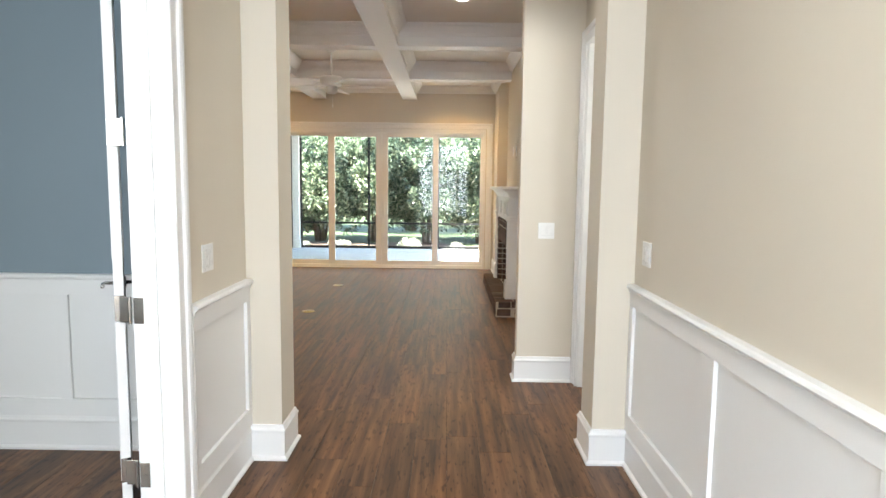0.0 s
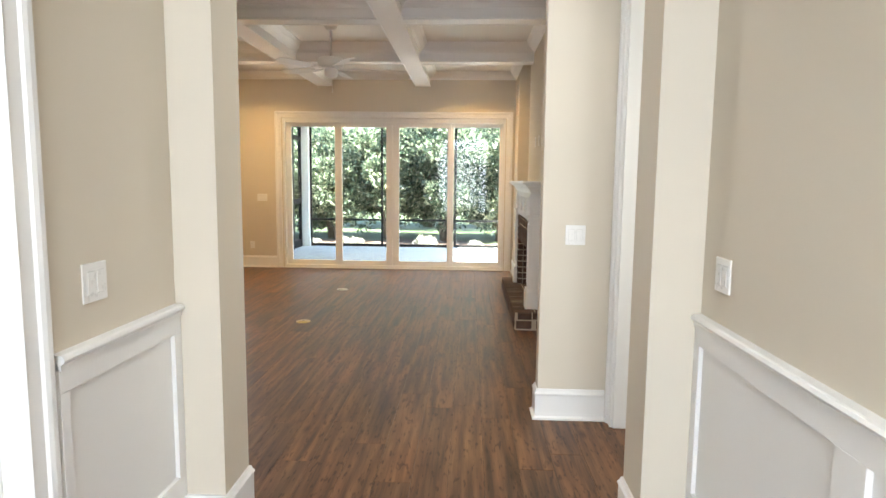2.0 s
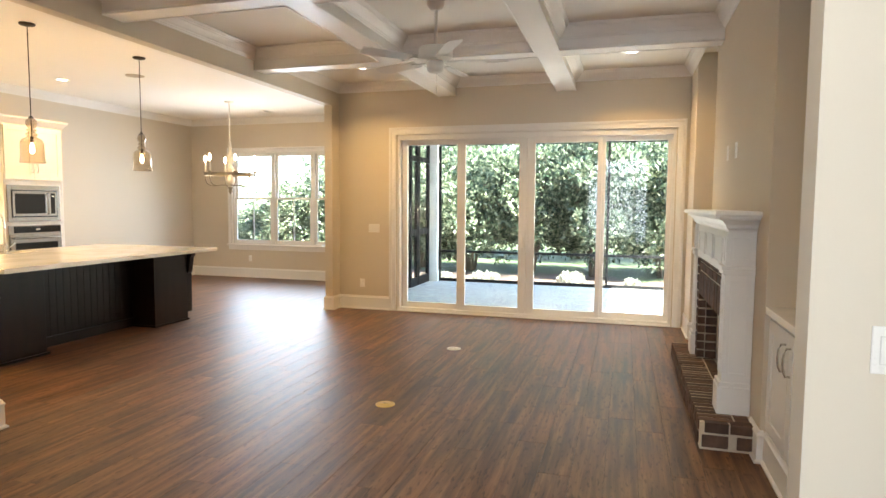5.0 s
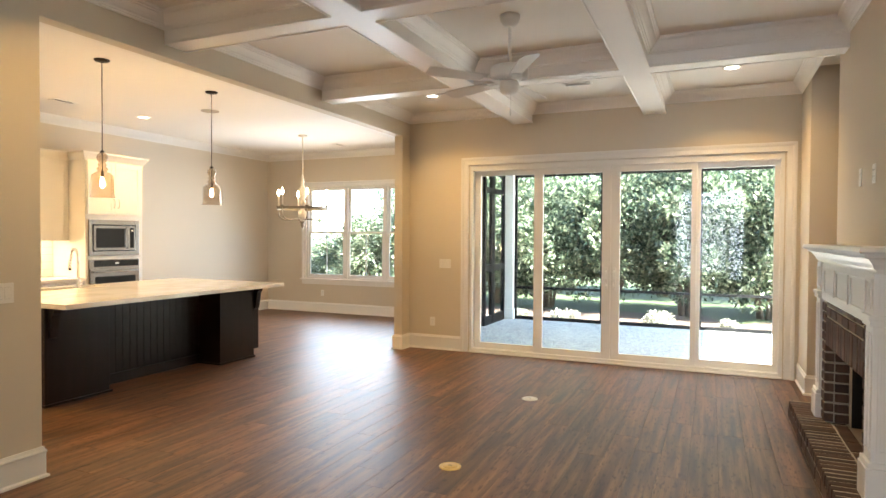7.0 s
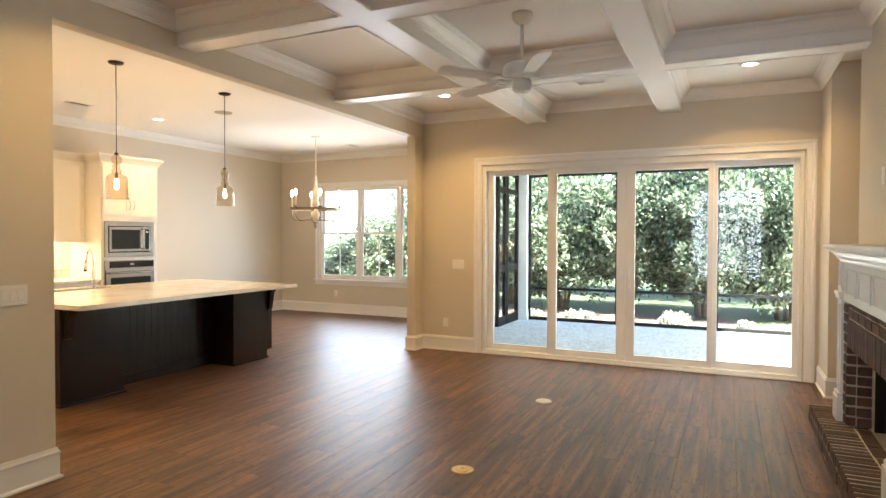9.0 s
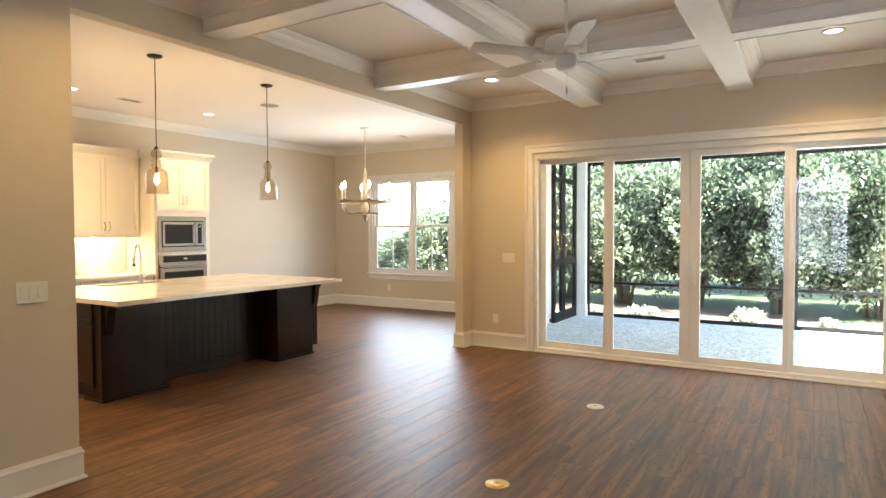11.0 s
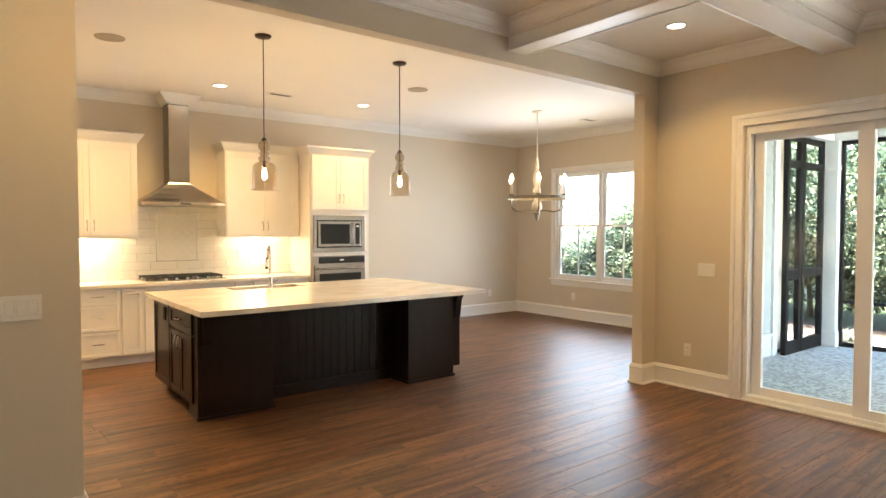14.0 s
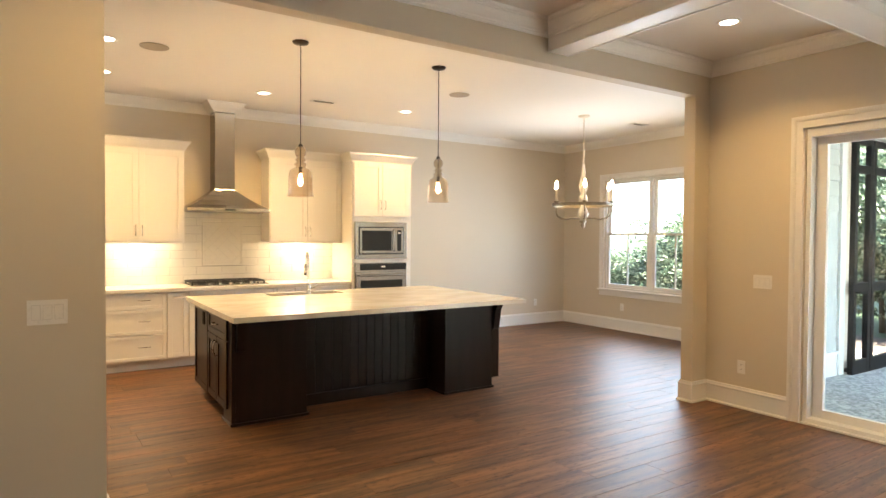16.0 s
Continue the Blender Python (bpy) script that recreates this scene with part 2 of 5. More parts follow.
M_DARK = plain("espresso_stained_wood", (0.020, 0.0105, 0.0075), 0.30, 0.22, 24, 2.0, 0.12, 0, (6, 6, 0.6))
M_QUARTZ = quartz_material()
M_STEEL = plain("brushed_steel", (0.42, 0.385, 0.34), 0.22, 0.04, 50, 1.5, 0.04, 1.0, (12, 12, 0.5))
M_CHROME = plain("polished_chrome", (0.80, 0.79, 0.77), 0.12, 0.02, 30, 1.0, 0.0, 1.0)
M_NICKEL = plain("satin_nickel", (0.66, 0.64, 0.60), 0.25, 0.03, 40, 1.0, 0.0, 1.0)
M_BLACKGLASS = plain("black_oven_glass", (0.012, 0.012, 0.013), 0.07, 0.1, 20, 1.0, 0.0)
M_IRON = plain("black_cast_iron", (0.020, 0.019, 0.018), 0.5, 0.15, 60, 3.0, 0.2)
M_BRONZE = plain("oil_rubbed_bronze", (0.045, 0.030, 0.022), 0.4, 0.15, 40, 3.0, 0.05, 0.8)
M_BLACKFRAME = plain("black_aluminium", (0.008, 0.008, 0.0085), 0.6, 0.08, 50, 2.0, 0.05)
M_STEEL.node_tree.nodes["Principled BSDF"].inputs["Anisotropic"].default_value = 0.5
for m_ in (M_DARK, M_BLACKFRAME):
    m_.node_tree.nodes["Principled BSDF"].inputs["Specular IOR Level"].default_value = 0.22
M_BRICK = brick_material()
M_MORTAR = plain("cream_mortar", (0.52, 0.44, 0.335), 0.9, 0.12, 80, 5.0, 0.5)
M_SOOT = plain("sooty_firebox", (0.012, 0.011, 0.010), 0.9, 0.3, 30, 3.0, 0.3)
M_TILE = plain("cream_glazed_tile", (0.76, 0.72, 0.62), 0.16, 0.03, 18, 3.0, 0.06)
M_GROUT = plain("grey_grout", (0.42, 0.38, 0.32), 0.9, 0.06, 80, 3.0, 0.2)
M_PALEGROUT = plain("pale_grout", (0.60, 0.55, 0.46), 0.9, 0.05, 80, 3.0, 0.2)
M_PLATE = plain("white_plastic", (0.82, 0.80, 0.76), 0.28, 0.01, 60, 2.0, 0.0)
M_GREYPLATE = plain("beige_plastic", (0.60, 0.55, 0.46), 0.4, 0.02, 60, 2.0, 0.0)
# darker tint that stands for the shadow round a switch rocker
M_ROCKER_SHADE = plain("rocker_shade_tint", (0.68, 0.66, 0.62), 0.4, 0.02, 60, 2.0, 0.0)
M_BRASS = plain("brass", (0.62, 0.44, 0.17), 0.3, 0.06, 50, 3.0, 0.05, 1.0)
M_GREYGRILLE = plain("taupe_speaker_grille", (0.42, 0.36, 0.28), 0.7, 0.05, 400, 2.0, 0.3)
# near-black colour in place of the shade inside vents and outlet slots
M_SLOT_SHADE = plain("painted_slot_shade", (0.05, 0.045, 0.04), 0.7)
M_WHITEMETAL = plain("distressed_white_metal", (0.70, 0.65, 0.55), 0.5, 0.14, 40, 9.0, 0.2)
M_DISTRESS = plain("weathered_grey_gold_iron", (0.30, 0.26, 0.19), 0.5, 0.3, 50, 12.0, 0.2, 0.4)
M_CANDLE = plain("cream_candle_sleeve", (0.80, 0.75, 0.64), 0.5, 0.03)
M_SIDING = plain("pale_grey_siding", (0.42, 0.46, 0.46), 0.6, 0.03, 70, 1.0, 0.15)
M_PORCHTRIM = plain("white_exterior_trim", (0.66, 0.69, 0.69), 0.5, 0.02, 70, 1.0, 0.06)
M_PORCHCEIL = plain("pale_blue_porch_ceiling", (0.76, 0.84, 0.86), 0.6, 0.02, 70, 1.0, 0.05)
M_PORCH = porch_material()
M_GROUND = ground_material()
M_BARK = plain("grey_brown_bark", (0.12, 0.09, 0.065), 0.9, 0.3, 40, 6.0, 0.9, 0, (1, 1, 0.3))
# the palest leaf colour is a painted highlight for the glossy hedge
M_LEAF = leaf_material("magnolia_leaf", (0.020, 0.038, 0.024), (0.080, 0.112, 0.068), (0.32, 0.36, 0.24))
M_LEAF2 = leaf_material("light_tree_leaf", (0.07, 0.11, 0.055), (0.14, 0.19, 0.10), (0.27, 0.33, 0.18))
# low shrubs: the sun's glare is put into these pale leaf colours
M_SUNLIT_SHRUB = leaf_material("sunlit_shrub_leaf", (0.18, 0.185, 0.15), (0.31, 0.31, 0.26), (0.48, 0.47, 0.41))
M_GLASS = pane_glass("window_glass")
M_AMBER = pane_glass("smoky_amber_glass", (0.82, 0.75, 0.66), 0.07, 2.0)
M_LENS = glowing("lit_lamp_lens", (1.0, 0.90, 0.74), 0.6)
M_BULB = glowing("glowing_filament_bulb", (1.0, 0.66, 0.32), 1.3)
M_FLAME = glowing("glowing_candle_bulb", (1.0, 0.76, 0.46), 2.0)
M_STRIP = glowing("under_cabinet_strip", (1.0, 0.80, 0.55), 0.6)


# ---- mesh helpers ----
def box(bm, x0, y0, z0, x1, y1, z1, bevel=0.0):
    """A box between two corners, its edges rounded by bevel."""
    a = [(x, y, z) for x in (x0, x1) for y in (y0, y1) for z in (z0, z1)]
    v = [bm.verts.new(p) for p in a]
    fs = [bm.faces.new([v[i] for i in q]) for q in ((0, 1, 3, 2), (4, 6, 7, 5), (0, 4, 5, 1), (2, 3, 7, 6), (0, 2, 6, 4), (1, 5, 7, 3))]
    if bevel:
        es = list({e for f in fs for e in f.edges})
        bmesh.ops.bevel(bm, geom=es, offset=bevel, segments=2, profile=0.5, affect='EDGES')
    return bm


def boxed(*args, bevel=0.0):
    return box(bmesh.new(), *args, bevel=bevel)


def run(bm, profile, a, b, out, e0=0.0, e1=0.0):
    """A moulding: profile points (offset from the wall, height) carried from a to b along a wall whose free side is out.
    e0, e1: how far each end runs on per metre of offset (1 outer corner, -1 inner corner)."""
    ax, ay = a
    bx, by = b
    n = math.hypot(bx - ax, by - ay)
    tx, ty = (bx - ax) / n, (by - ay) / n
    r0 = [bm.verts.new((ax + out[0] * o - tx * o * e0, ay + out[1] * o - ty * o * e0, z)) for o, z in profile]
    r1 = [bm.verts.new((bx + out[0] * o + tx * o * e1, by + out[1] * o + ty * o * e1, z)) for o, z in profile]
    k = len(profile)
    for i in range(k):
        bm.faces.new((r0[i], r0[(i + 1) % k], r1[(i + 1) % k], r1[i]))
    bm.faces.new(r0)
    bm.faces.new(list(reversed(r1)))
    return bm


def stick(bm, profile, at, length, axis, side, out, e0=0.0, e1=0.0):
    """A casing strip: profile points (across, proud). It starts at the point at, runs length along axis; side is the way of across, out of proud."""
    at, axis, side, out = Vector(at), Vector(axis), Vector(side), Vector(out)
    r0 = [bm.verts.new(at + side * c + out * p - axis * c * e0) for c, p in profile]
    r1 = [bm.verts.new(at + axis * length + side * c + out * p + axis * c * e1) for c, p in profile]
    k = len(profile)
    for i in range(k):
        bm.faces.new((r0[i], r0[(i + 1) % k], r1[(i + 1) % k], r1[i]))
    bm.faces.new(r0)
    bm.faces.new(list(reversed(r1)))
    return bm


def lathe(bm, rings, at=(0, 0, 0), n=24, cap=True):
    """Rings of (radius, height) turned about an upright axis."""
    x, y, z = at
    loops = [[bm.verts.new((x + r * math.cos(2 * math.pi * i / n), y + r * math.sin(2 * math.pi * i / n), z + h)) for i in range(n)] for r, h in rings]
    for a, b in zip(loops, loops[1:]):
        for i in range(n):
            bm.faces.new((a[i], a[(i + 1) % n], b[(i + 1) % n], b[i]))
    if cap:
        bm.faces.new(list(reversed(loops[0])))
        bm.faces.new(loops[-1])
    return bm


def tube(bm, points, radius, n=10, taper=None):
    """A round bar along points; taper: the radius at its end."""
    pts = [Vector(p) for p in points]
    loops = []
    for i, p in enumerate(pts):
        t = (pts[min(i + 1, len(pts) - 1)] - pts[max(i - 1, 0)]).normalized()
        u = t.orthogonal().normalized() if abs(t.z) > 0.9 else t.cross(Vector((0, 0, 1))).normalized()
        w = t.cross(u)
        r = radius if taper is None else radius + (taper - radius) * i / (len(pts) - 1)
        loops.append([bm.verts.new(p + (u * math.cos(2 * math.pi * j / n) + w * math.sin(2 * math.pi * j / n)) * r) for j in range(n)])
    for a, b in zip(loops, loops[1:]):
        for j in range(n):
            bm.faces.new((a[j], a[(j + 1) % n], b[(j + 1) % n], b[j]))
    bm.faces.new(list(reversed(loops[0])))
    bm.faces.new(loops[-1])
    return bm


def mesh_of(name, bm, material, smooth=False):
    bmesh.ops.recalc_face_normals(bm, faces=bm.faces)
    me = bpy.data.meshes.new(name)
    bm.to_mesh(me)
    bm.free()
    me.materials.append(material)
    if smooth:
        for p in me.polygons:
            p.use_smooth = True
    return me


def part(name, bm, material, parent, label="", smooth=False):
    o = new(name, mesh_of(name, bm, material, smooth))
    o.parent = parent
    if label:
        tagged(o, label)
    return o


def thing(name, label, category, at=(0, 0, 0), group="", kind=""):
    o = new(name)
    o.empty_display_size = 0.1
    o.location = at
    return tagged(o, label, category, group, kind)


def setting(name, bm, material, label="", category="", smooth=False):
    o = new(name, mesh_of(name, bm, material, smooth))
    return tagged(o, label, category, "", "structure")

# ---- the large structure ----
CEIL = 3.13
BASE = [(0, 0), (0.030, 0), (0.030, 0.012), (0.016, 0.022), (0.016, 0.150), (0.020, 0.155), (0.020, 0.163), (0.013, 0.172), (0.008, 0.188), (0, 0.190)]
CROWN = [(0, CEIL), (0, 3.012), (0.008, 3.012), (0.014, 3.018), (0.014, 3.026), (0.022, 3.030), (0.026, 3.040), (0.040, 3.050), (0.062, 3.074), (0.074, 3.094), (0.084, 3.098), (0.084, 3.106), (0.096, 3.112), (0.100, 3.122), (0.100, CEIL)]
CASING = [(0, 0), (0, 0.014), (0.006, 0.020), (0.014, 0.014), (0.060, 0.016), (0.066, 0.024), (0.080, 0.028), (0.098, 0.028), (0.100, 0.024), (0.100, 0)]


def walls(name, boxes, material=None, label=""):
    bm = bmesh.new()
    for b in boxes:
        box(bm, *b)
    return setting(name, bm, material or M_WALL, label or "greige painted drywall wall", "wall")


# hall
walls("wall_hall_west", [(0.06, -3.2, 0, 0.2, 0.66, CEIL), (0.06, 1.69, 0, 0.2, 2.505, CEIL), (0.06, 0.66, 2.46, 0.2, 1.69, CEIL)])
walls("wall_hall_east", [(2.2, -3.2, 0, 2.36, 2.505, CEIL)])
walls("wall_hall_south", [(0.085, -3.32, 0, 2.36, -3.2, CEIL)])
# wall between hall, study and living room, with the wide opening
walls("wall_living_south", [(-2.56, 2.615, 0, 0.2, 2.76, CEIL), (0.2, 2.505, 0, 0.375, 2.76, CEIL), (2.01, 2.505, 0, 2.36, 2.76, CEIL), (0.375, 2.505, 2.62, 2.01, 2.76, CEIL)])
# study
walls("wall_study_north", [(-3.3, 2.6, 0, 0.06, 2.615, CEIL)], M_BLUE, "slate blue painted wall above white wainscot")
walls("wall_study_west", [(-3.4, -2.5, 0, -3.3, 2.6, CEIL)], M_BLUE, "slate blue painted wall")
walls("wall_study_south", [(-3.3, -2.6, 0, 0.085, -2.5, CEIL)], M_BLUE, "slate blue painted wall")
walls("wall_study_east", [(0.045, -2.5, 0, 0.06, 0.66, CEIL), (0.045, 1.69, 0, 0.06, 2.6, CEIL), (0.045, 0.66, 2.46, 0.06, 1.69, CEIL)], M_BLUE, "slate blue painted wall")
# side passage beyond the cased opening
walls("wall_passage_west", [(2.2, 2.76, 0, 2.36, 2.86, CEIL), (2.2, 3.755, 0, 2.36, 3.867, CEIL), (2.2, 2.86, 2.46, 2.36, 3.755, CEIL)])
walls("wall_passage_north", [(1.765, 3.867, 0, 3.6, 3.985, CEIL)])
walls("wall_passage_east", [(3.6, 2.4, 0, 3.72, 3.985, CEIL)])
walls("wall_passage_south", [(2.36, 2.4, 0, 3.6, 2.505, CEIL)])
# living room
walls("wall_living_east", [(2.62, 3.985, 0, 2.74, 10.02, CEIL), (2.035, 9.374, 0, 2.62, 10.02, CEIL)])
walls("chimney_breast", [(2.1, 5.98, 0, 2.62, 6.635, CEIL), (2.1, 7.705, 0, 2.62, 8.364, CEIL), (2.1, 6.635, 1.04, 2.62, 7.705, CEIL)], None, "greige painted chimney breast above the white mantel")
walls("wall_living_north", [(-2.56, 10.02, 0, -1.69, 10.2, CEIL), (1.89, 10.02, 0, 2.74, 10.2, CEIL), (-1.69, 10.02, 2.42, 1.89, 10.2, CEIL)])
walls("wall_kitchen_divider", [(-2.675, 2.76, 0, -2.56, 5.062, CEIL), (-2.675, 9.803, 0, -2.56, 10.2, CEIL), (-2.675, 5.062, 2.82, -2.56, 9.803, CEIL)], None, "greige painted divider wall with wide opening")
# kitchen and dining
walls("wall_kitchen_west", [(-7.277, 2.64, 0, -7.157, 12.77, CEIL)])
walls("wall_kitchen_south", [(-7.157, 2.64, 0, -2.675, 2.76, CEIL)])
walls("wall_dining_north", [(-7.157, 12.65, 0, -6.20, 12.77, CEIL), (-3.50, 12.65, 0, -2.675, 12.77, CEIL), (-6.20, 12.65, 0, -3.50, 12.77, 0.66), (-6.20, 12.65, 2.46, -3.50, 12.77, CEIL)])
walls("wall_dining_east", [(-2.675, 10.2, 0, -2.52, 12.77, CEIL)])

bm = bmesh.new()
box(bm, -7.277, 2.64, CEIL, -2.52, 12.77, CEIL + 0.12)
box(bm, -2.52, 2.64, CEIL, 2.74, 10.2, CEIL + 0.12)
box(bm, -3.4, -3.32, CEIL, 3.72, 2.64, CEIL + 0.12)
box(bm, 2.74, 2.4, CEIL, 3.72, 3.99, CEIL + 0.12)
setting("ceiling", bm, M_CEIL, "flat white painted ceiling", "ceiling")

# coffered ceiling of the living room: boxed beams with beads, and crown in every coffer
NS = [(-1.085, -0.865), (0.465, 0.685)]
EW = [(3.98, 4.17), (5.985, 6.175), (7.985, 8.175)]
BB = 2.91
bm = bmesh.new()
for x0, x1 in NS:
    box(bm, x0, 2.76, BB, x1, 10.02, CEIL)
xs = [(-2.56, NS[0][0]), (NS[0][1], NS[1][0]), (NS[1][1], 2.62)]
for y0, y1 in EW:
    for x0, x1 in xs:
        box(bm, x0, y0, BB, 2.1 if (x1 > 2 and y0 > 5) else x1, y1, CEIL)
ys = [(2.76, EW[0][0]), (EW[0][1], EW[1][0]), (EW[1][1], EW[2][0]), (EW[2][1], 10.02)]
BEAD = [(0, BB - 0.006), (0.010, BB - 0.006), (0.014, BB), (0.014, BB + 0.008), (0.008, BB + 0.016), (0, BB + 0.016)]
for i, (x0, x1) in enumerate(xs):
    for j, (y0, y1) in enumerate(ys):
        right = x1
        if i == 2:
            right = 2.1 if j in (1, 2) else 2.62
        cells = [(x0, right, y0, y1)]
        if i == 2 and j == 3:
            cells = [(x0, 2.035, y0, y1)]
        for a, b, c, d in cells:
            for prof, edges in ((CROWN, "wesn"), (BEAD, ("w" if i else "") + ("e" if i < 2 else "") + ("s" if j else "") + ("n" if j < 3 else ""))):
                for s in edges:
                    p, q, o = {"w": ((a, c), (a, d), (1, 0)), "e": ((b, d), (b, c), (-1, 0)), "s": ((b, c), (a, c), (0, 1)), "n": ((a, d), (b, d), (0, -1))}[s]
                    run(bm, prof, p, q, o, -1, -1)
setting("ceiling_coffers", bm, M_COFFER, "white coffered ceiling beams with crown moulding", "ceiling beams")

# crown of kitchen and dining
bm = bmesh.new()
run(bm, CROWN, (-7.157, 2.76), (-7.157, 12.65), (1, 0), -1, -1)
run(bm, CROWN, (-7.157, 12.65), (-2.675, 12.65), (0, -1), -1, -1)
run(bm, CROWN, (-2.675, 12.65), (-2.675, 2.76), (-1, 0), -1, -1)
run(bm, CROWN, (-2.675, 2.76), (-7.157, 2.76), (0, 1), -1, -1)
setting("trim_kitchen_crown", bm, M_TRIM, "white crown moulding", "crown moulding")

# baseboards
bm = bmesh.new()
run(bm, BASE, (0.2, 2.505), (0.2, 1.79), (1, 0), -1, 0)
run(bm, BASE, (0.2, 0.57), (0.2, -3.2), (1, 0), 0, -1)
run(bm, BASE, (0.375, 2.505), (0.2, 2.505), (0, -1), 1, -1)
run(bm, BASE, (0.375, 2.76), (0.375, 2.505), (1, 0), 1, 1)
run(bm, BASE, (-2.56, 2.76), (0.375, 2.76), (0, 1), -1, 1)
run(bm, BASE, (2.2, -3.2), (2.2, 2.505), (-1, 0), -1, -1)
run(bm, BASE, (2.2, 2.505), (2.01, 2.505), (0, -1), -1, 1)
run(bm, BASE, (2.01, 2.505), (2.01, 2.76), (-1, 0), 1, 1)
run(bm, BASE, (2.01, 2.76), (2.2, 2.76), (0, 1), 1, 0)
run(bm, BASE, (2.17, 3.867), (1.765, 3.867), (0, -1), 0, 1)
run(bm, BASE, (1.765, 3.867), (1.765, 3.985), (-1, 0), 1, 1)
run(bm, BASE, (3.6, 3.867), (2.362, 3.867), (0, -1), -1, 0)
run(bm, BASE, (2.035, 10.02), (2.035, 9.374), (-1, 0), -1, 1)
run(bm, BASE, (2.035, 9.374), (2.62, 9.374), (0, -1), 1, -1)
run(bm, BASE, (2.1, 8.364), (2.1, 8.12), (-1, 0), 1, 0)
run(bm, BASE, (2.1, 6.22), (2.1, 5.98), (-1, 0), 0, 1)
run(bm, BASE, (2.1, 5.98), (2.12, 5.98), (0, -1), 1, 0)
run(bm, BASE, (-2.56, 10.02), (-1.802, 10.02), (0, -1), -1, 0)
run(bm, BASE, (-2.56, 9.803), (-2.56, 10.02), (1, 0), 1, -1)
run(bm, BASE, (-2.675, 9.803), (-2.56, 9.803), (0, -1), 1, 1)
run(bm, BASE, (-2.675, 12.65), (-2.675, 9.803), (-1, 0), -1, 1)
run(bm, BASE, (-2.56, 2.76), (-2.56, 5.062), (1, 0), -1, 1)
run(bm, BASE, (-2.56, 5.062), (-2.675, 5.062), (0, 1), 1, 1)
run(bm, BASE, (-2.675, 5.062), (-2.675, 2.76), (-1, 0), 1, -1)
run(bm, BASE, (-7.157, 9.10), (-7.157, 12.65), (1, 0), 0, -1)
run(bm, BASE, (-7.157, 12.65), (-2.675, 12.65), (0, -1), -1, -1)
run(bm, BASE, (-3.3, 2.6), (0.075, 2.6), (0, -1), -1, -1)
setting("baseboard", bm, M_TRIM, "tall white painted baseboard", "baseboard")


# wainscot: flat rails and stiles, a panel moulding inside each field, and a nosed cap
def wainscot(name, a, b, out, fields, z0=0.19, lo=0.285, hi=0.855, top=0.941, cap=(1, 1)):
    bm = bmesh.new()
    ax, ay = a
    n = math.hypot(b[0] - ax, b[1] - ay)
    tx, ty = (b[0] - ax) / n, (b[1] - ay) / n

    def slab(s0, s1, za, zb, p0, p1):
        c = [(ax + tx * s + out[0] * p, ay + ty * s + out[1] * p) for s, p in ((s0, p0), (s1, p1))]
        xs_, ys_ = sorted((c[0][0], c[1][0])), sorted((c[0][1], c[1][1]))
        box(bm, xs_[0], ys_[0], za, xs_[1], ys_[1], zb, 0.0015)

    slab(0, n, z0, lo, 0, 0.020)
    slab(0, n, hi, top, 0, 0.020)
    edge = 0.0
    for f0, f1 in fields:
        if f0 - edge > 0.002:
            slab(edge, f0, lo, hi, 0, 0.020)
        edge = f1
        slab(f0, f1, lo, hi, 0, 0.004)
    if n - edge > 0.002:
        slab(edge, n, lo, hi, 0, 0.020)
    prof = [(0, top - 0.02), (0.026, top - 0.02), (0.026, top - 0.004), (0.034, top + 0.002), (0.038, top + 0.010), (0.034, top + 0.020), (0.028, top + 0.024), (0, top + 0.026)]
    run(bm, prof, a, b, out, *cap)
    return setting(name, bm, M_TRIM, "white painted wainscot panelling with chair rail", "wainscot")


wainscot("trim_wainscot_hall_west", (0.2, 1.80), (0.2, 2.503), (1, 0), [(0.04, 0.65)], cap=(0, 0))
wainscot("trim_wainscot_hall_east", (2.2, 2.503), (2.2, -3.19), (-1, 0), [(0.05 + 0.949 * k, 0.882 + 0.949 * k) for k in range(5)], cap=(0, 0))
wainscot("trim_wainscot_hall_south_west", (0.2, -3.19), (0.2, 0.57), (1, 0), [(0.1 + 0.95 * k, 0.95 + 0.95 * k) for k in range(4)], cap=(0, 0))
wainscot("trim_wainscot_study", (-3.29, 2.6), (0.07, 2.6), (0, -1), [(0.215 + 0.765 * k, 0.915 + 0.765 * k) for k in range(4)], cap=(0, 0))


# door casings
def casing(name, opening, axis, out, floor=0.0):
    """Casing round an opening in an upright wall: opening = (along0, along1, head, wall plane); axis 'x' or 'y' is the way of along."""
    a0, a1, head, plane = opening
    bm = bmesh.new()
    al = Vector((1, 0, 0)) if axis == "x" else Vector((0, 1, 0))
    o = Vector((0, out, 0)) if axis == "x" else Vector((out, 0, 0))
    p = lambda s, z: (s, plane, z) if axis == "x" else (plane, s, z)
    stick(bm, CASING, p(a0, floor), head - floor, (0, 0, 1), -al, o, 0, 1)
    stick(bm, CASING, p(a1, floor), head - floor, (0, 0, 1), al, o, 0, 1)
    stick(bm, CASING, p(a0, head), a1 - a0, al, (0, 0, 1), o, 1, 1)
    return setting(name, bm, M_TRIM, "white painted door casing with stepped edge", "door casing")


casing("trim_study_casing", (0.675, 1.675, 2.445, 0.2), "y", 1)
casing("trim_passage_casing", (2.875, 3.757, 2.445, 2.2), "y", -1)
casing("trim_slider_casing", (-1.70, 1.90, 2.417, 10.02), "x", -1)
bm = bmesh.new()
box(bm, 0.043, 1.676, 0, 0.2, 1.69, 2.46)
box(bm, 0.043, 0.66, 0, 0.2, 0.674, 2.46)
box(bm, 0.043, 0.674, 2.446, 0.2, 1.676, 2.46)
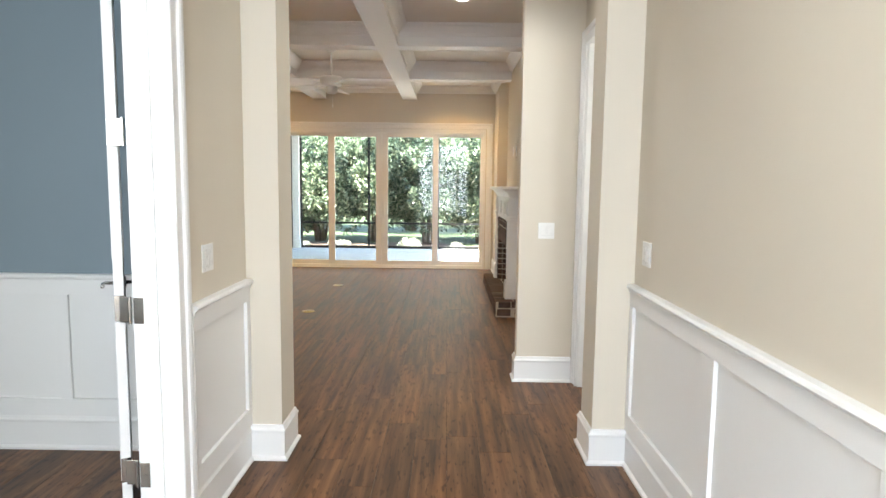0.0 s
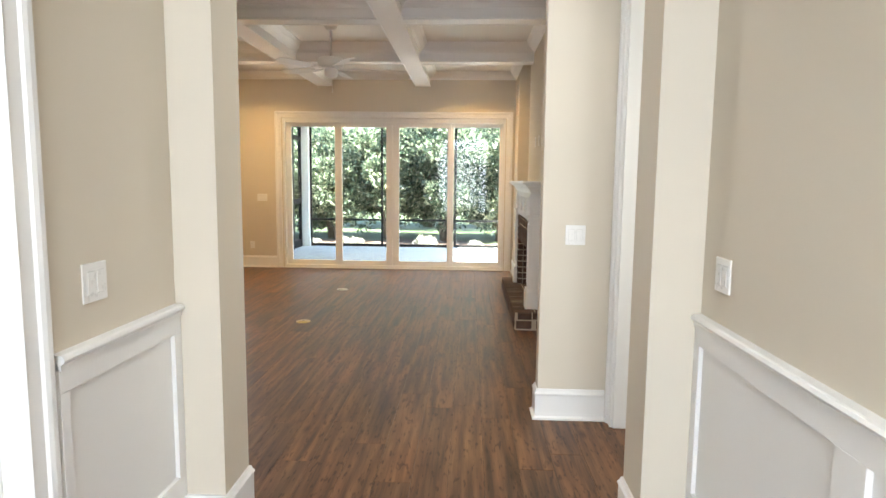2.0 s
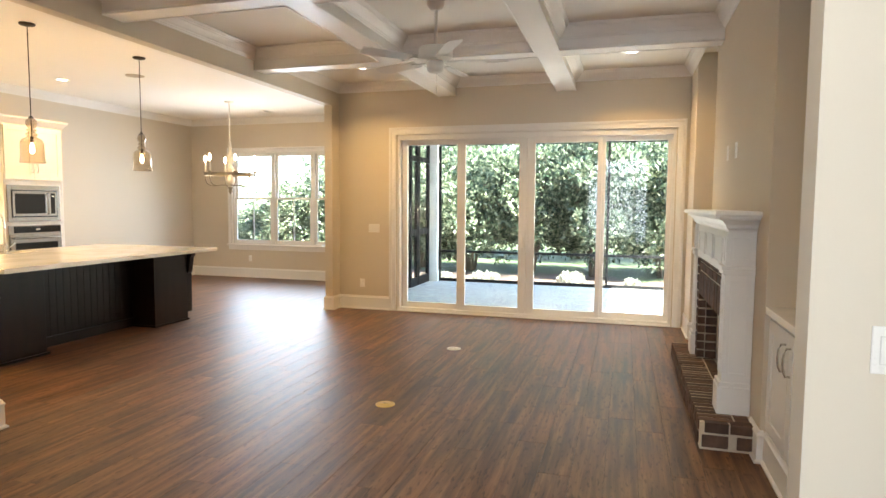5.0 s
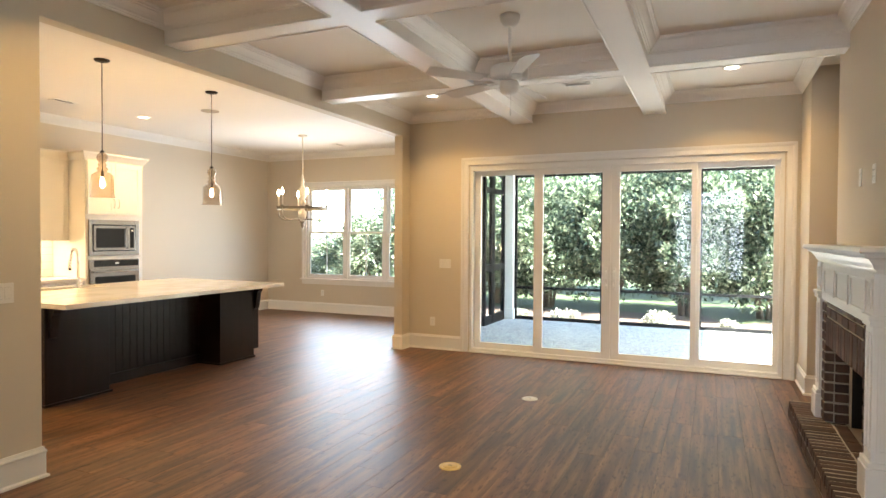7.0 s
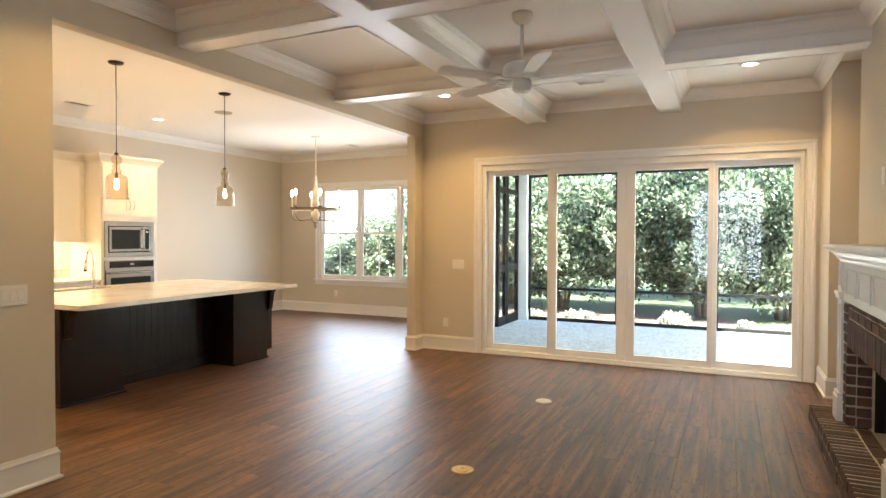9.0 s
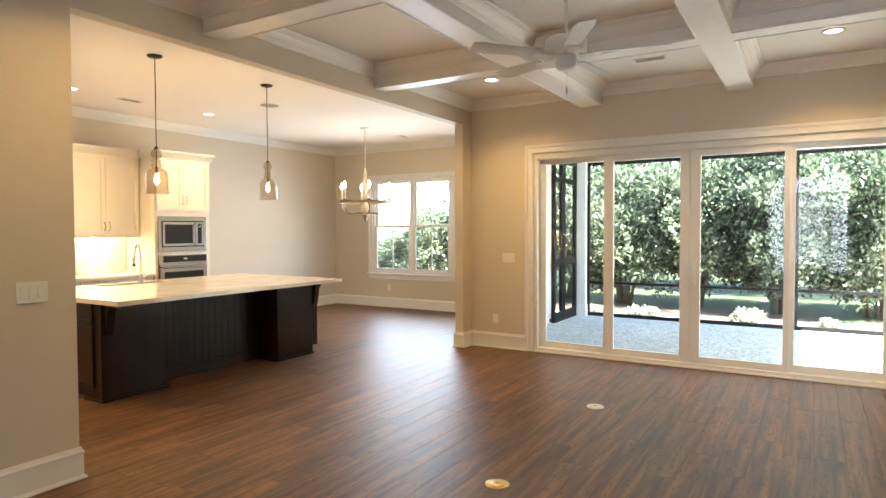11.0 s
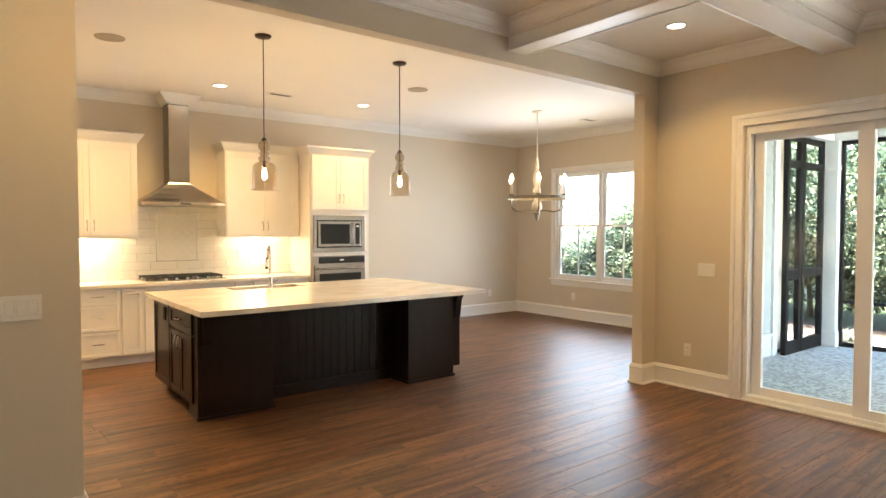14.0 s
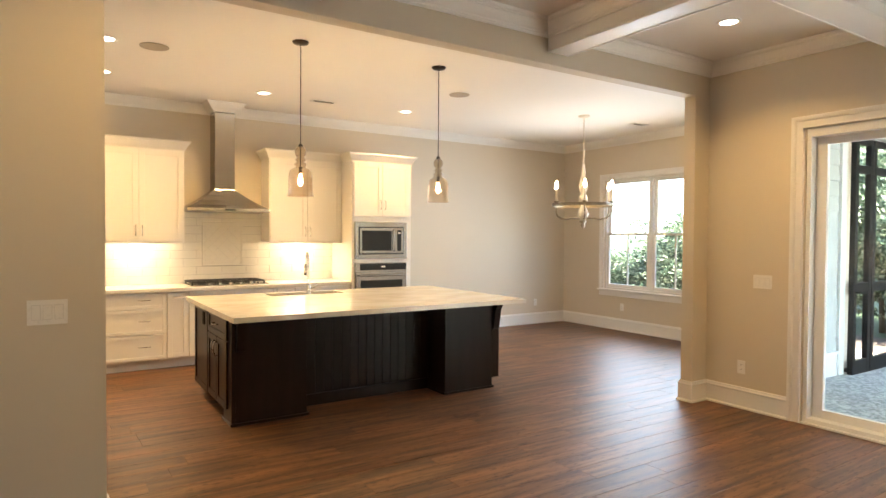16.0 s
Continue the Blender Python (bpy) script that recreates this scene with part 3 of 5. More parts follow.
box(bm, 0.105, 1.664, 0, 0.14, 1.676, 2.446)
box(bm, 2.2, 3.741, 0, 2.36, 3.755, 2.46)
box(bm, 2.2, 2.86, 0, 2.36, 2.874, 2.46)
box(bm, 2.2, 2.874, 2.446, 2.36, 3.741, 2.46)
setting("trim_door_jambs", bm, M_TRIM, "white painted door jambs", "door jamb")

# sub-floor and ground
bm = bmesh.new()
box(bm, -7.277, 2.64, -0.15, -2.52, 12.77, -0.006)
box(bm, -2.52, 2.64, -0.15, 2.74, 10.2, -0.006)
box(bm, -3.4, -3.32, -0.15, 3.72, 2.64, -0.006)
box(bm, 2.74, 2.64, -0.15, 3.72, 3.99, -0.006)
floor = setting("floor", bm, M_SUB, "brown wood-look plank floor", "floor")
bm = bmesh.new()
v = [bm.verts.new((x, y, -0.24)) for x, y in ((-400, -400), (400, -400), (400, 400), (-400, 400))]
bm.faces.new(v)
setting("ground", bm, M_GROUND, "grass and mulch garden ground", "ground")

# ---- doors and windows ----
def framed(bm, x0, x1, z0, z1, y0, y1, left, right, low, high, bevel=0.003):
    """A flat rectangular frame that stands in an x-z plane."""
    box(bm, x0, y0, z0, x0 + left, y1, z1, bevel)
    box(bm, x1 - right, y0, z0, x1, y1, z1, bevel)
    box(bm, x0 + left, y0, z0, x1 - right, y1, z0 + low, bevel)
    box(bm, x0 + left, y0, z1 - high, x1 - right, y1, z1, bevel)
    return bm


slider = thing("door_1", "white vinyl four-panel sliding glass door to the porch", "sliding door", (0.1, 10.08, 0), kind="structure")
def local(bm, o):
    bmesh.ops.translate(bm, verts=bm.verts, vec=-Vector(o.location))
    return bm


bm = bmesh.new()
framed(bm, -1.688, 1.888, 0.0, 2.416, 10.03, 10.19, 0.035, 0.035, 0.05, 0.07)
box(bm, -1.688, 10.00, 0.0, 1.888, 10.03, 0.018, 0.004)
part("frame", local(bm, slider), M_VINYL, slider)
for x0, x1, g0, g1, y, hi in ((-1.653, -0.80, -1.571, -0.847, 10.115, 0.075), (-0.845, 0.088, -0.734, -0.012, 10.065, 0.085),
                              (0.092, 1.03, 0.194, 0.974, 10.065, 0.085), (0.98, 1.853, 1.071, 1.852 - 0.05, 10.115, 0.075)):
    bm = bmesh.new()
    framed(bm, x0, x1, 0.03, 2.36, y, y + 0.045, g0 - x0, x1 - g1, 0.092, hi)
    pf = part("panel", local(bm, slider), M_VINYL, slider)
    pn = part("pane", local(boxed(g0 - 0.004, y + 0.019, 0.118, g1 + 0.004, y + 0.026, 2.28), slider), M_GLASS, pf, "clear glass pane")
    pn.visible_shadow = False
for x in (0.045, 0.135):
    bm = bmesh.new()
    box(bm, x - 0.018, 10.050, 0.88, x + 0.018, 10.064, 1.14, 0.005)
    tube(bm, [(x, 10.055, 0.92), (x, 10.012, 0.935), (x, 10.004, 1.01), (x, 10.012, 1.085), (x, 10.055, 1.10)], 0.009, 8)
    part("handle", local(bm, slider), M_VINYL, slider)

# triple double-hung dining window
window = thing("window_1", "white triple double-hung window", "window", (-4.85, 12.7, 0.66), kind="structure")
bm = bmesh.new()
framed(bm, -6.198, -3.502, 0.662, 2.458, 12.66, 12.765, 0.03, 0.03, 0.03, 0.03)
for x in (-5.285, -4.415):
    box(bm, x - 0.035, 12.66, 0.69, x + 0.035, 12.765, 2.43, 0.003)
part("frame", local(bm, window), M_VINYL, window)
for x0, x1 in ((-6.168, -5.32), (-5.25, -4.45), (-4.38, -3.532)):
    for z0, z1, y in ((0.692, 1.585, 12.675), (1.55, 2.428, 12.715)):
        bm = bmesh.new()
        framed(bm, x0, x1, z0, z1, y, y + 0.035, 0.042, 0.042, 0.055 if z0 < 1 else 0.035, 0.035)
        if z0 < 1:
            xm = (x0 + x1) / 2
            box(bm, xm - 0.008, y + 0.008, z0 + 0.055, xm + 0.008, y + 0.028, z1 - 0.035)
        sash = part("sash", local(bm, window), M_VINYL, window)
        pn = part("pane", local(boxed(x0 + 0.04, y + 0.015, z0 + 0.05, x1 - 0.04, y + 0.021, z1 - 0.03), window), M_GLASS, sash, "clear glass pane")
        pn.visible_shadow = False
bm = bmesh.new()
stick(bm, CASING, (-6.20, 12.65, 0.66), 1.80, (0, 0, 1), (-1, 0, 0), (0, -1, 0), 0, 1)
stick(bm, CASING, (-3.50, 12.65, 0.66), 1.80, (0, 0, 1), (1, 0, 0), (0, -1, 0), 0, 1)
stick(bm, CASING, (-6.20, 12.65, 2.46), 2.70, (1, 0, 0), (0, 0, 1), (0, -1, 0), 1, 1)
box(bm, -6.33, 12.605, 0.632, -3.37, 12.65, 0.660, 0.006)
box(bm, -6.30, 12.632, 0.548, -3.40, 12.65, 0.632, 0.003)
setting("trim_window_casing", bm, M_TRIM, "white window casing with sill and apron", "window casing")

# study door, swung wide open
study_door = thing("study_door", "white panelled door standing wide open into the blue study", "door", (-0.030, 1.715, 0))
ang = math.atan2(0.883, -0.469)
R = Matrix.Rotation(ang, 4, 'Z')
bm = boxed(0.0, -0.018, 0.012, 0.80, 0.018, 2.435, bevel=0.002)
for z0, z1 in ((0.22, 0.95), (1.15, 2.28)):
    for s in (-1, 1):
        framed(bm, 0.12, 0.68, z0, z1, s * 0.018 - 0.004, s * 0.018 + 0.004, 0.02, 0.02, 0.02, 0.02, 0)
bm.transform(R)
part("slab", bm, M_TRIM, study_door)
for z in (0.315, 0.968, 1.64, 2.20):
    bm = boxed(-0.003, -0.018, z - 0.05, 0.0, 0.018, z + 0.05, bevel=0.001)
    bm.transform(R)
    box(bm, 0.076, -0.0425, z - 0.05, 0.114, -0.0392, z + 0.05, 0.001)
    tube(bm, [(0.060, -0.040, z - 0.052), (0.060, -0.040, z + 0.052)], 0.0065, 8)
    box(bm, 0.012, -0.022, z - 0.05, 0.058, -0.019, z + 0.05, 0.001)
    for dz in (-0.034, 0, 0.034):
        box(bm, 0.093, -0.0440, z + dz - 0.004, 0.101, -0.0420, z + dz + 0.004)
    part("hinge", bm, M_STEEL, study_door, "steel butt hinge", False)
for s in (-1, 1):
    bm = bmesh.new()
    tube(bm, [(0.74, s * 0.018, 0.96), (0.74, s * 0.026, 0.96)], 0.030, 16)
    tube(bm, [(0.74, s * 0.02, 0.96), (0.74, s * 0.065, 0.96), (0.72, s * 0.075, 0.96), (0.63, s * 0.075, 0.96)], 0.009, 8)
    bm.transform(R)
    part("lever_handle", bm, M_NICKEL, study_door, "satin nickel lever handle", True)


# ---- switch plates, outlets, vents, ceiling fittings ----
def wall_plate(name, label, gangs, at, out, mat, kind="rocker", tall=0.118):
    """A plate on a wall, seen from the side out; at is its middle."""
    w = 0.072 + 0.046 * (gangs - 1)
    o = thing(name, label, "switch plate" if kind == "rocker" else "outlet", at)
    o.rotation_euler = (0, 0, math.atan2(out[1], out[0]) + math.pi / 2)
    part("plate", boxed(-w / 2, -0.006, -tall / 2, w / 2, 0, tall / 2, bevel=0.002), mat, o)
    for g in range(gangs):
        x = (g - (gangs - 1) / 2) * 0.046
        if kind == "rocker":
            bm = boxed(x - 0.0165, -0.009, -0.033, x + 0.0165, -0.005, 0.033, bevel=0.001)
            part("rocker", bm, mat, o)
            # thin darker plate, painted shade round the rocker rather than a real rim
            part("rocker_gap_shade", boxed(x - 0.0185, -0.0072, -0.0355, x + 0.0185, -0.0055, 0.0355), M_ROCKER_SHADE, o)
        elif kind == "outlet":
            for dz in (-0.02, 0.02):
                bm = boxed(x - 0.016, -0.008, dz - 0.014, x + 0.016, -0.005, dz + 0.014, bevel=0.004)
                sk = part("socket", bm, mat, o)
                bm = boxed(x - 0.007, -0.0086, dz - 0.002, x - 0.005, -0.0078, dz + 0.006)
                box(bm, x + 0.005, -0.0086, dz - 0.002, x + 0.007, -0.0078, dz + 0.006)
                part("slot", bm, M_SLOT_SHADE, sk)
        elif kind == "data":
            part("jack", boxed(x - 0.012, -0.008, -0.02, x + 0.012, -0.005, 0.02, bevel=0.001), mat, o)
    return o


wall_plate("light_switch", "white two-gang rocker switch plate on greige wall", 2, (0.2, 2.004, 1.135), (1, 0), M_PLATE)
wall_plate("light_switch", "white two-gang rocker switch plate above chair rail", 2, (2.2, 2.325, 1.138), (-1, 0), M_PLATE)
wall_plate("light_switch", "white two-gang rocker switch plate on greige wall", 2, (1.962, 3.867, 1.135), (0, -1), M_PLATE)
wall_plate("light_switch", "white single rocker switch plate in the side passage", 1, (2.42, 3.867, 1.135), (0, -1), M_PLATE)
wall_plate("light_switch", "white three-gang switch plate beside the glass door", 3, (-2.03, 10.02, 1.142), (0, -1), M_PLATE)
wall_plate("light_switch", "white three-gang rocker switch plate near wall end", 3, (-2.56, 4.82, 1.148), (1, 0), M_PLATE)
wall_plate("wall_outlet", "white duplex outlet low on greige wall", 1, (-2.209, 10.02, 0.368), (0, -1), M_PLATE, "outlet")
wall_plate("wall_outlet", "white duplex outlet low on dining wall", 1, (-7.157, 11.972, 0.371), (1, 0), M_PLATE, "outlet")
wall_plate("wall_outlet", "white duplex outlet below the dining window", 1, (-5.815, 12.65, 0.381), (0, -1), M_PLATE, "outlet")
wall_plate("wall_outlet", "white cable plate on the chimney breast", 1, (2.1, 7.54, 1.907), (-1, 0), M_PLATE, "data")
wall_plate("wall_outlet", "white duplex outlet on the chimney breast", 1, (2.1, 7.162, 1.898), (-1, 0), M_PLATE, "outlet")


def floor_outlet(label, at, mat):
    o = thing("floor_outlet", label, "floor outlet", at, "floor outlets")
    part("rim", lathe(bmesh.new(), [(0.072, 0), (0.072, 0.004), (0.066, 0.007), (0.052, 0.006), (0.050, 0.004), (0.0, 0.004)], n=28, cap=False), mat, o, "", True)
    part("lid", lathe(bmesh.new(), [(0.049, 0.003), (0.049, 0.008), (0.045, 0.010), (0.0, 0.010)], n=28, cap=False), mat, o, "", True)
    part("slot", boxed(-0.012, -0.003, 0.010, 0.012, 0.003, 0.0112), M_SLOT_SHADE, o)


floor_outlet("round pale metal floor outlet set in the planks", (-0.33, 8.10, 0), M_WHITEMETAL)
floor_outlet("round brass floor outlet set in the planks", (-0.345, 6.265, 0), M_BRASS)


def downlight(at, watts, colour=None):
    x, y = at
    o = thing("recessed_light", "lit round recessed ceiling light with white trim", "recessed light", (x, y, CEIL), "recessed ceiling lights")
    part("trim_ring", lathe(bmesh.new(), [(0.062, -0.001), (0.064, -0.006), (0.088, -0.005), (0.090, 0.0)], n=28, cap=False), M_PLATE, o, "", True)
    part("lens", lathe(bmesh.new(), [(0.0, -0.003), (0.062, -0.0035)], n=28, cap=False), M_LENS, o, "glowing warm lens")
    if watts:
        lamp("recessed_lamp", 'AREA', (x, y, CEIL - 0.012), (x, y, 0), watts, colour or WARM, 0.11, None, 130)


for at in ((-1.80, 9.09), (1.345, 9.12)):
    downlight(at, LIVING_W)
# two added, unseen downlights that warm the near living-room walls
downlight((-1.80, 5.08), LIVING_W * 0.62)
downlight((1.345, 5.08), LIVING_W * 0.2)
# two more added out of view, cool fill for the hall
for at in ((1.25, 3.3), (1.2, 0.2)):
    downlight(at, 0.42, (0.94, 0.97, 1.0))
for at in ((-6.05, 8.73), (-6.07, 6.89), (-6.05, 5.29), (-4.874, 5.237)):
    downlight(at, KITCHEN_W)


def ceiling_speaker(at):
    o = thing("ceiling_speaker", "round taupe ceiling speaker grille", "ceiling speaker", (*at, CEIL), "ceiling speakers")
    part("rim", lathe(bmesh.new(), [(0.105, 0), (0.108, -0.006), (0.115, -0.005), (0.117, 0)], n=32, cap=False), M_GREYGRILLE, o, "", True)
    part("grille", lathe(bmesh.new(), [(0, -0.007), (0.06, -0.0065), (0.105, -0.004)], n=32, cap=False), M_GREYGRILLE, o, "", True)


ceiling_speaker((-4.89, 5.60))
ceiling_speaker((-4.873, 8.766))


def ceiling_vent(at, w, d):
    o = thing("ceiling_vent", "white slotted ceiling air vent", "air vent", (*at, CEIL), "ceiling vents")
    bm = bmesh.new()
    for a in ((-w / 2, -d / 2, w / 2, -d / 2 + 0.02), (-w / 2, d / 2 - 0.02, w / 2, d / 2), (-w / 2, -d / 2 + 0.02, -w / 2 + 0.02, d / 2 - 0.02), (w / 2 - 0.02, -d / 2 + 0.02, w / 2, d / 2 - 0.02)):
        box(bm, a[0], a[1], -0.008, a[2], a[3], 0)
    part("frame", bm, M_PLATE, o)
    # flat dark sheet painted as the shade between the slats
    part("backing", boxed(-w / 2 + 0.02, -d / 2 + 0.02, -0.003, w / 2 - 0.02, d / 2 - 0.02, -0.001), M_SLOT_SHADE, o)
    n = 6
    for k in range(n):
        y = -d / 2 + 0.02 + (d - 0.04) * (k + 0.5) / n
        bm = boxed(-w / 2 + 0.02, -0.004, -0.001, w / 2 - 0.02, 0.004, 0.001)
        bm.transform(pose(0, y, -0.0055, 35))
        part("slat", bm, M_PLATE, o)


ceiling_vent((-6.10, 7.62), 0.13, 0.30)
ceiling_vent((-4.91, 11.89), 0.13, 0.30)
ceiling_vent((-0.142, 9.17), 0.30, 0.13)

# ---- ceiling fan ----
fan = thing("ceiling_fan", "white five-blade ceiling fan on a downrod", "ceiling fan", (-0.20, 7.0, CEIL))
part("canopy", lathe(bmesh.new(), [(0.075, 0), (0.075, -0.02), (0.068, -0.045), (0.045, -0.075), (0.018, -0.082)], n=28), M_VINYL, fan, "", True)
part("downrod", tube(bmesh.new(), [(0, 0, -0.08), (0, 0, -0.37)], 0.013, 14), M_VINYL, fan, "", True)
part("motor_housing", lathe(bmesh.new(), [(0.03, -0.355), (0.075, -0.365), (0.125, -0.375), (0.138, -0.39), (0.138, -0.455), (0.128, -0.472), (0.095, -0.482), (0.07, -0.484)], n=32), M_VINYL, fan, "", True)
part("switch_cup", lathe(bmesh.new(), [(0.066, -0.484), (0.072, -0.50), (0.070, -0.555), (0.055, -0.572), (0.02, -0.578)], n=28), M_VINYL, fan, "", True)
part("pull_chain", tube(bmesh.new(), [(0.02, -0.03, -0.57), (0.02, -0.03, -0.70)], 0.002, 6), M_VINYL, fan)
part("chain_fob", lathe(bmesh.new(), [(0.004, -0.745), (0.007, -0.735), (0.005, -0.70)], (0.02, -0.03, 0), 10), M_VINYL, fan, "", True)
for k in range(5):
    a = 72 * k + 12
    bm = bmesh.new()
    box(bm, 0.09, -0.018, -0.490, 0.20, 0.018, -0.482, 0.002)
    box(bm, 0.185, -0.045, -0.492, 0.235, 0.045, -0.484, 0.002)
    bm.transform(pose(0, 0, 0, 0, 0, a))
    part("blade_iron", bm, M_VINYL, fan)
    bm = bmesh.new()
    n = 8
    up, lo = [], []
    for i in range(n + 1):
        x = 0.20 + 0.46 * i / n
        h = 0.055 + 0.014 * (i / n)
        if i == n:
            h *= 0.72
        up.append((x, h))
        lo.append((x, -h))
    ring = up + lo[::-1]
    va = [bm.verts.new((x, y, -0.003)) for x, y in ring]
    vb = [bm.verts.new((x, y, 0.003)) for x, y in ring]
    bm.faces.new(va)
    bm.faces.new(vb[::-1])
    for i in range(len(ring)):
        j = (i + 1) % len(ring)
        bm.faces.new((va[i], va[j], vb[j], vb[i]))
    bm.transform(pose(0, 0, -0.478, 12, 0, 0))
    bm.transform(pose(0, 0, 0, 0, 0, a))
    part("blade", bm, M_VINYL, fan)

# ---- fireplace ----
HZ = 0.17
mantel = thing("fireplace_mantel", "white painted panelled fireplace mantel with pilasters and moulded shelf", "mantel", (2.1, 7.17, HZ))
def pilaster(s):
    """One leg of the mantel; s is -1 for the one with the smaller y."""
    y = lambda d: 7.17 + s * d
    yy = lambda a, b: sorted((y(a), y(b)))
    bm = bmesh.new()
    a, b = yy(0.735, 0.885)
    box(bm, 1.928, a, HZ, 2.098, b, 1.32, 0.003)
    leg = part("pilaster", local(bm, mantel), M_TRIM, mantel)
    a, b = yy(0.72, 0.90)
    bm = boxed(1.905, a, HZ, 2.098, b, 0.345, bevel=0.003)
    box(bm, 1.911, a + 0.006, 0.345, 2.098, b - 0.006, 0.375, 0.005)
    part("plinth", local(bm, mantel), M_TRIM, leg)
    bm = boxed(1.913, a + 0.002, 1.055, 2.098, b - 0.002, 1.085, bevel=0.004)
    box(bm, 1.905, a - 0.004, 1.085, 2.098, b + 0.004, 1.112, 0.006)
    part("necking", local(bm, mantel), M_TRIM, leg)
    # raised mouldings round the sunk panels of the front and the free side
    bm = bmesh.new()
    a, b = yy(0.735, 0.885)
    for z0, z1 in ((0.42, 1.02), (1.14, 1.29)):
        for f in ((a + 0.03, z0, a + 0.045, z1), (b - 0.045, z0, b - 0.03, z1), (a + 0.045, z0, b - 0.045, z0 + 0.015), (a + 0.045, z1 - 0.015, b - 0.045, z1)):
            box(bm, 1.921, f[0], f[1], 1.929, f[2], f[3], 0.002)
        e = y(0.885)
        e0, e1 = sorted((e, e + s * 0.007))
        for f in ((1.952, z0, 1.967, z1), (2.058, z0, 2.073, z1), (1.967, z0, 2.058, z0 + 0.015), (1.967, z1 - 0.015, 2.058, z1)):
            box(bm, f[0], e0, f[1], f[2], e1, f[3], 0.002)
    part("panel_moulding", local(bm, mantel), M_TRIM, leg)


pilaster(-1)
pilaster(1)
bm = boxed(1.938, 6.435, 1.05, 2.098, 7.905, 1.32, bevel=0.003)
frieze = part("frieze", local(bm, mantel), M_TRIM, mantel)
bm = bmesh.new()
for k in range(3):
    a = 6.50 + 0.45 * k
    for f in ((a, 1.10, a + 0.015, 1.28), (a + 0.365, 1.10, a + 0.38, 1.28), (a + 0.015, 1.10, a + 0.365, 1.115), (a + 0.015, 1.265, a + 0.365, 1.28)):
        box(bm, 1.931, f[0], f[1], 1.939, f[2], f[3], 0.002)
part("panel_moulding", local(bm, mantel), M_TRIM, frieze)
SHELF = [(0, 1.32), (0.160, 1.32), (0.164, 1.334), (0.176, 1.346), (0.184, 1.366), (0.206, 1.392), (0.226, 1.402), (0.228, 1.416), (0.252, 1.418), (0.258, 1.430), (0.252, 1.452), (0, 1.452)]
bm = bmesh.new()
loops = []
for o_, z in SHELF:
    p_ = 0.0 if o_ == 0 else o_
    yl = 7.17 - 0.885 - 1.35 * max(0, p_ - 0.155)
    yr = 7.17 + 0.885 + 1.35 * max(0, p_ - 0.155)
    loops.append([bm.verts.new(q) for q in ((2.098, yl, z), (2.098 - p_, yl, z), (2.098 - p_, yr, z), (2.098, yr, z))])
for a, b in zip(loops[1:], loops[2:-1]):
    for i in range(4):
        bm.faces.new((a[i], a[(i + 1) % 4], b[(i + 1) % 4], b[i]))
bm.faces.new(loops[1])
bm.faces.new(loops[-2])
for v in loops[0] + loops[-1]:
    bm.verts.remove(v)
part("shelf", local(bm, mantel), M_TRIM, mantel)

hearth = thing("brick_hearth", "raised dark brown brick hearth with cream mortar joints", "hearth", (1.95, 7.22, 0))
bm = boxed(1.793, 6.088, 0, 2.098, 8.352, HZ - 0.003)
box(bm, 2.098, 6.63, 0, 2.5, 7.71, HZ - 0.003)
part("mortar_bed", local(bm, hearth), M_MORTAR, hearth, "cream mortar")
surround = thing("brick_surround", "dark brown brick fireplace surround with black firebox", "fireplace surround", (2.05, 7.17, HZ))
bm = bmesh.new()
box(bm, 1.954, 6.435, HZ, 2.098, 6.558, 1.05)
box(bm, 1.954, 7.782, HZ, 2.098, 7.905, 1.05)
box(bm, 1.954, 6.558, 0.745, 2.098, 7.782, 1.05)
part("mortar_bed", local(bm, surround), M_MORTAR, surround, "cream mortar")
bm = bmesh.new()
box(bm, 2.47, 6.64, HZ, 2.49, 7.70, 1.05)
box(bm, 2.102, 6.63, HZ, 2.47, 6.65, 1.05)
box(bm, 2.102, 7.69, HZ, 2.47, 7.71, 1.05)
box(bm, 2.102, 6.65, 0.80, 2.47, 7.69, 0.82)
part("firebox", local(bm, surround), M_SOOT, surround, "sooty black firebox lining")


def brick_data(sx, sy, sz):
    return mesh_of("brick", boxed(-sx / 2, -sy / 2, -sz / 2, sx / 2, sy / 2, sz / 2, bevel=0.004), M_BRICK)


def lay(data, at, parent, wob=0.002):
    o = new("brick", data)
    o.location = Vector(at) - Vector(parent.location) + Vector([brng.uniform(-wob, wob) for _ in range(3)])
    o.parent = parent


brng = random.Random(11)
row = brick_data(0.205, 0.055, 0.062)
y = 6.155
while y < 8.33:
    lay(row, (1.785 + 0.1025, y, HZ - 0.031), hearth)
    y += 0.0695
flat = brick_data(0.085, 0.195, 0.062)
for k in range(11):
    lay(flat, (2.043, 6.19 + 0.2075 * k, HZ - 0.031), hearth)
side = brick_data(0.07, 0.198, 0.075)
for x in (1.885, 2.03):
    lay(brick_data(0.135, 0.07, 0.062), (x, 6.115, HZ - 0.031), hearth)
for x in (1.88, 2.045):
    lay(brick_data(0.15 if x < 2 else 0.085, 0.07, 0.078), (x, 6.115, 0.055), hearth)
for k in range(11):
    lay(side, (1.820, 6.235 + 0.2075 * k, 0.055), hearth)
jamb = brick_data(0.06, 0.122, 0.058)
for z in range(12):
    for yj in (6.506, 7.834):
        lay(jamb, (1.974, yj, HZ + 0.036 + 0.0725 * z), surround)
inner = brick_data(0.085, 0.05, 0.058)
for z in range(8):
    for yj in (6.551, 7.789):
        lay(inner, (2.054, yj, HZ + 0.036 + 0.0725 * z), surround)
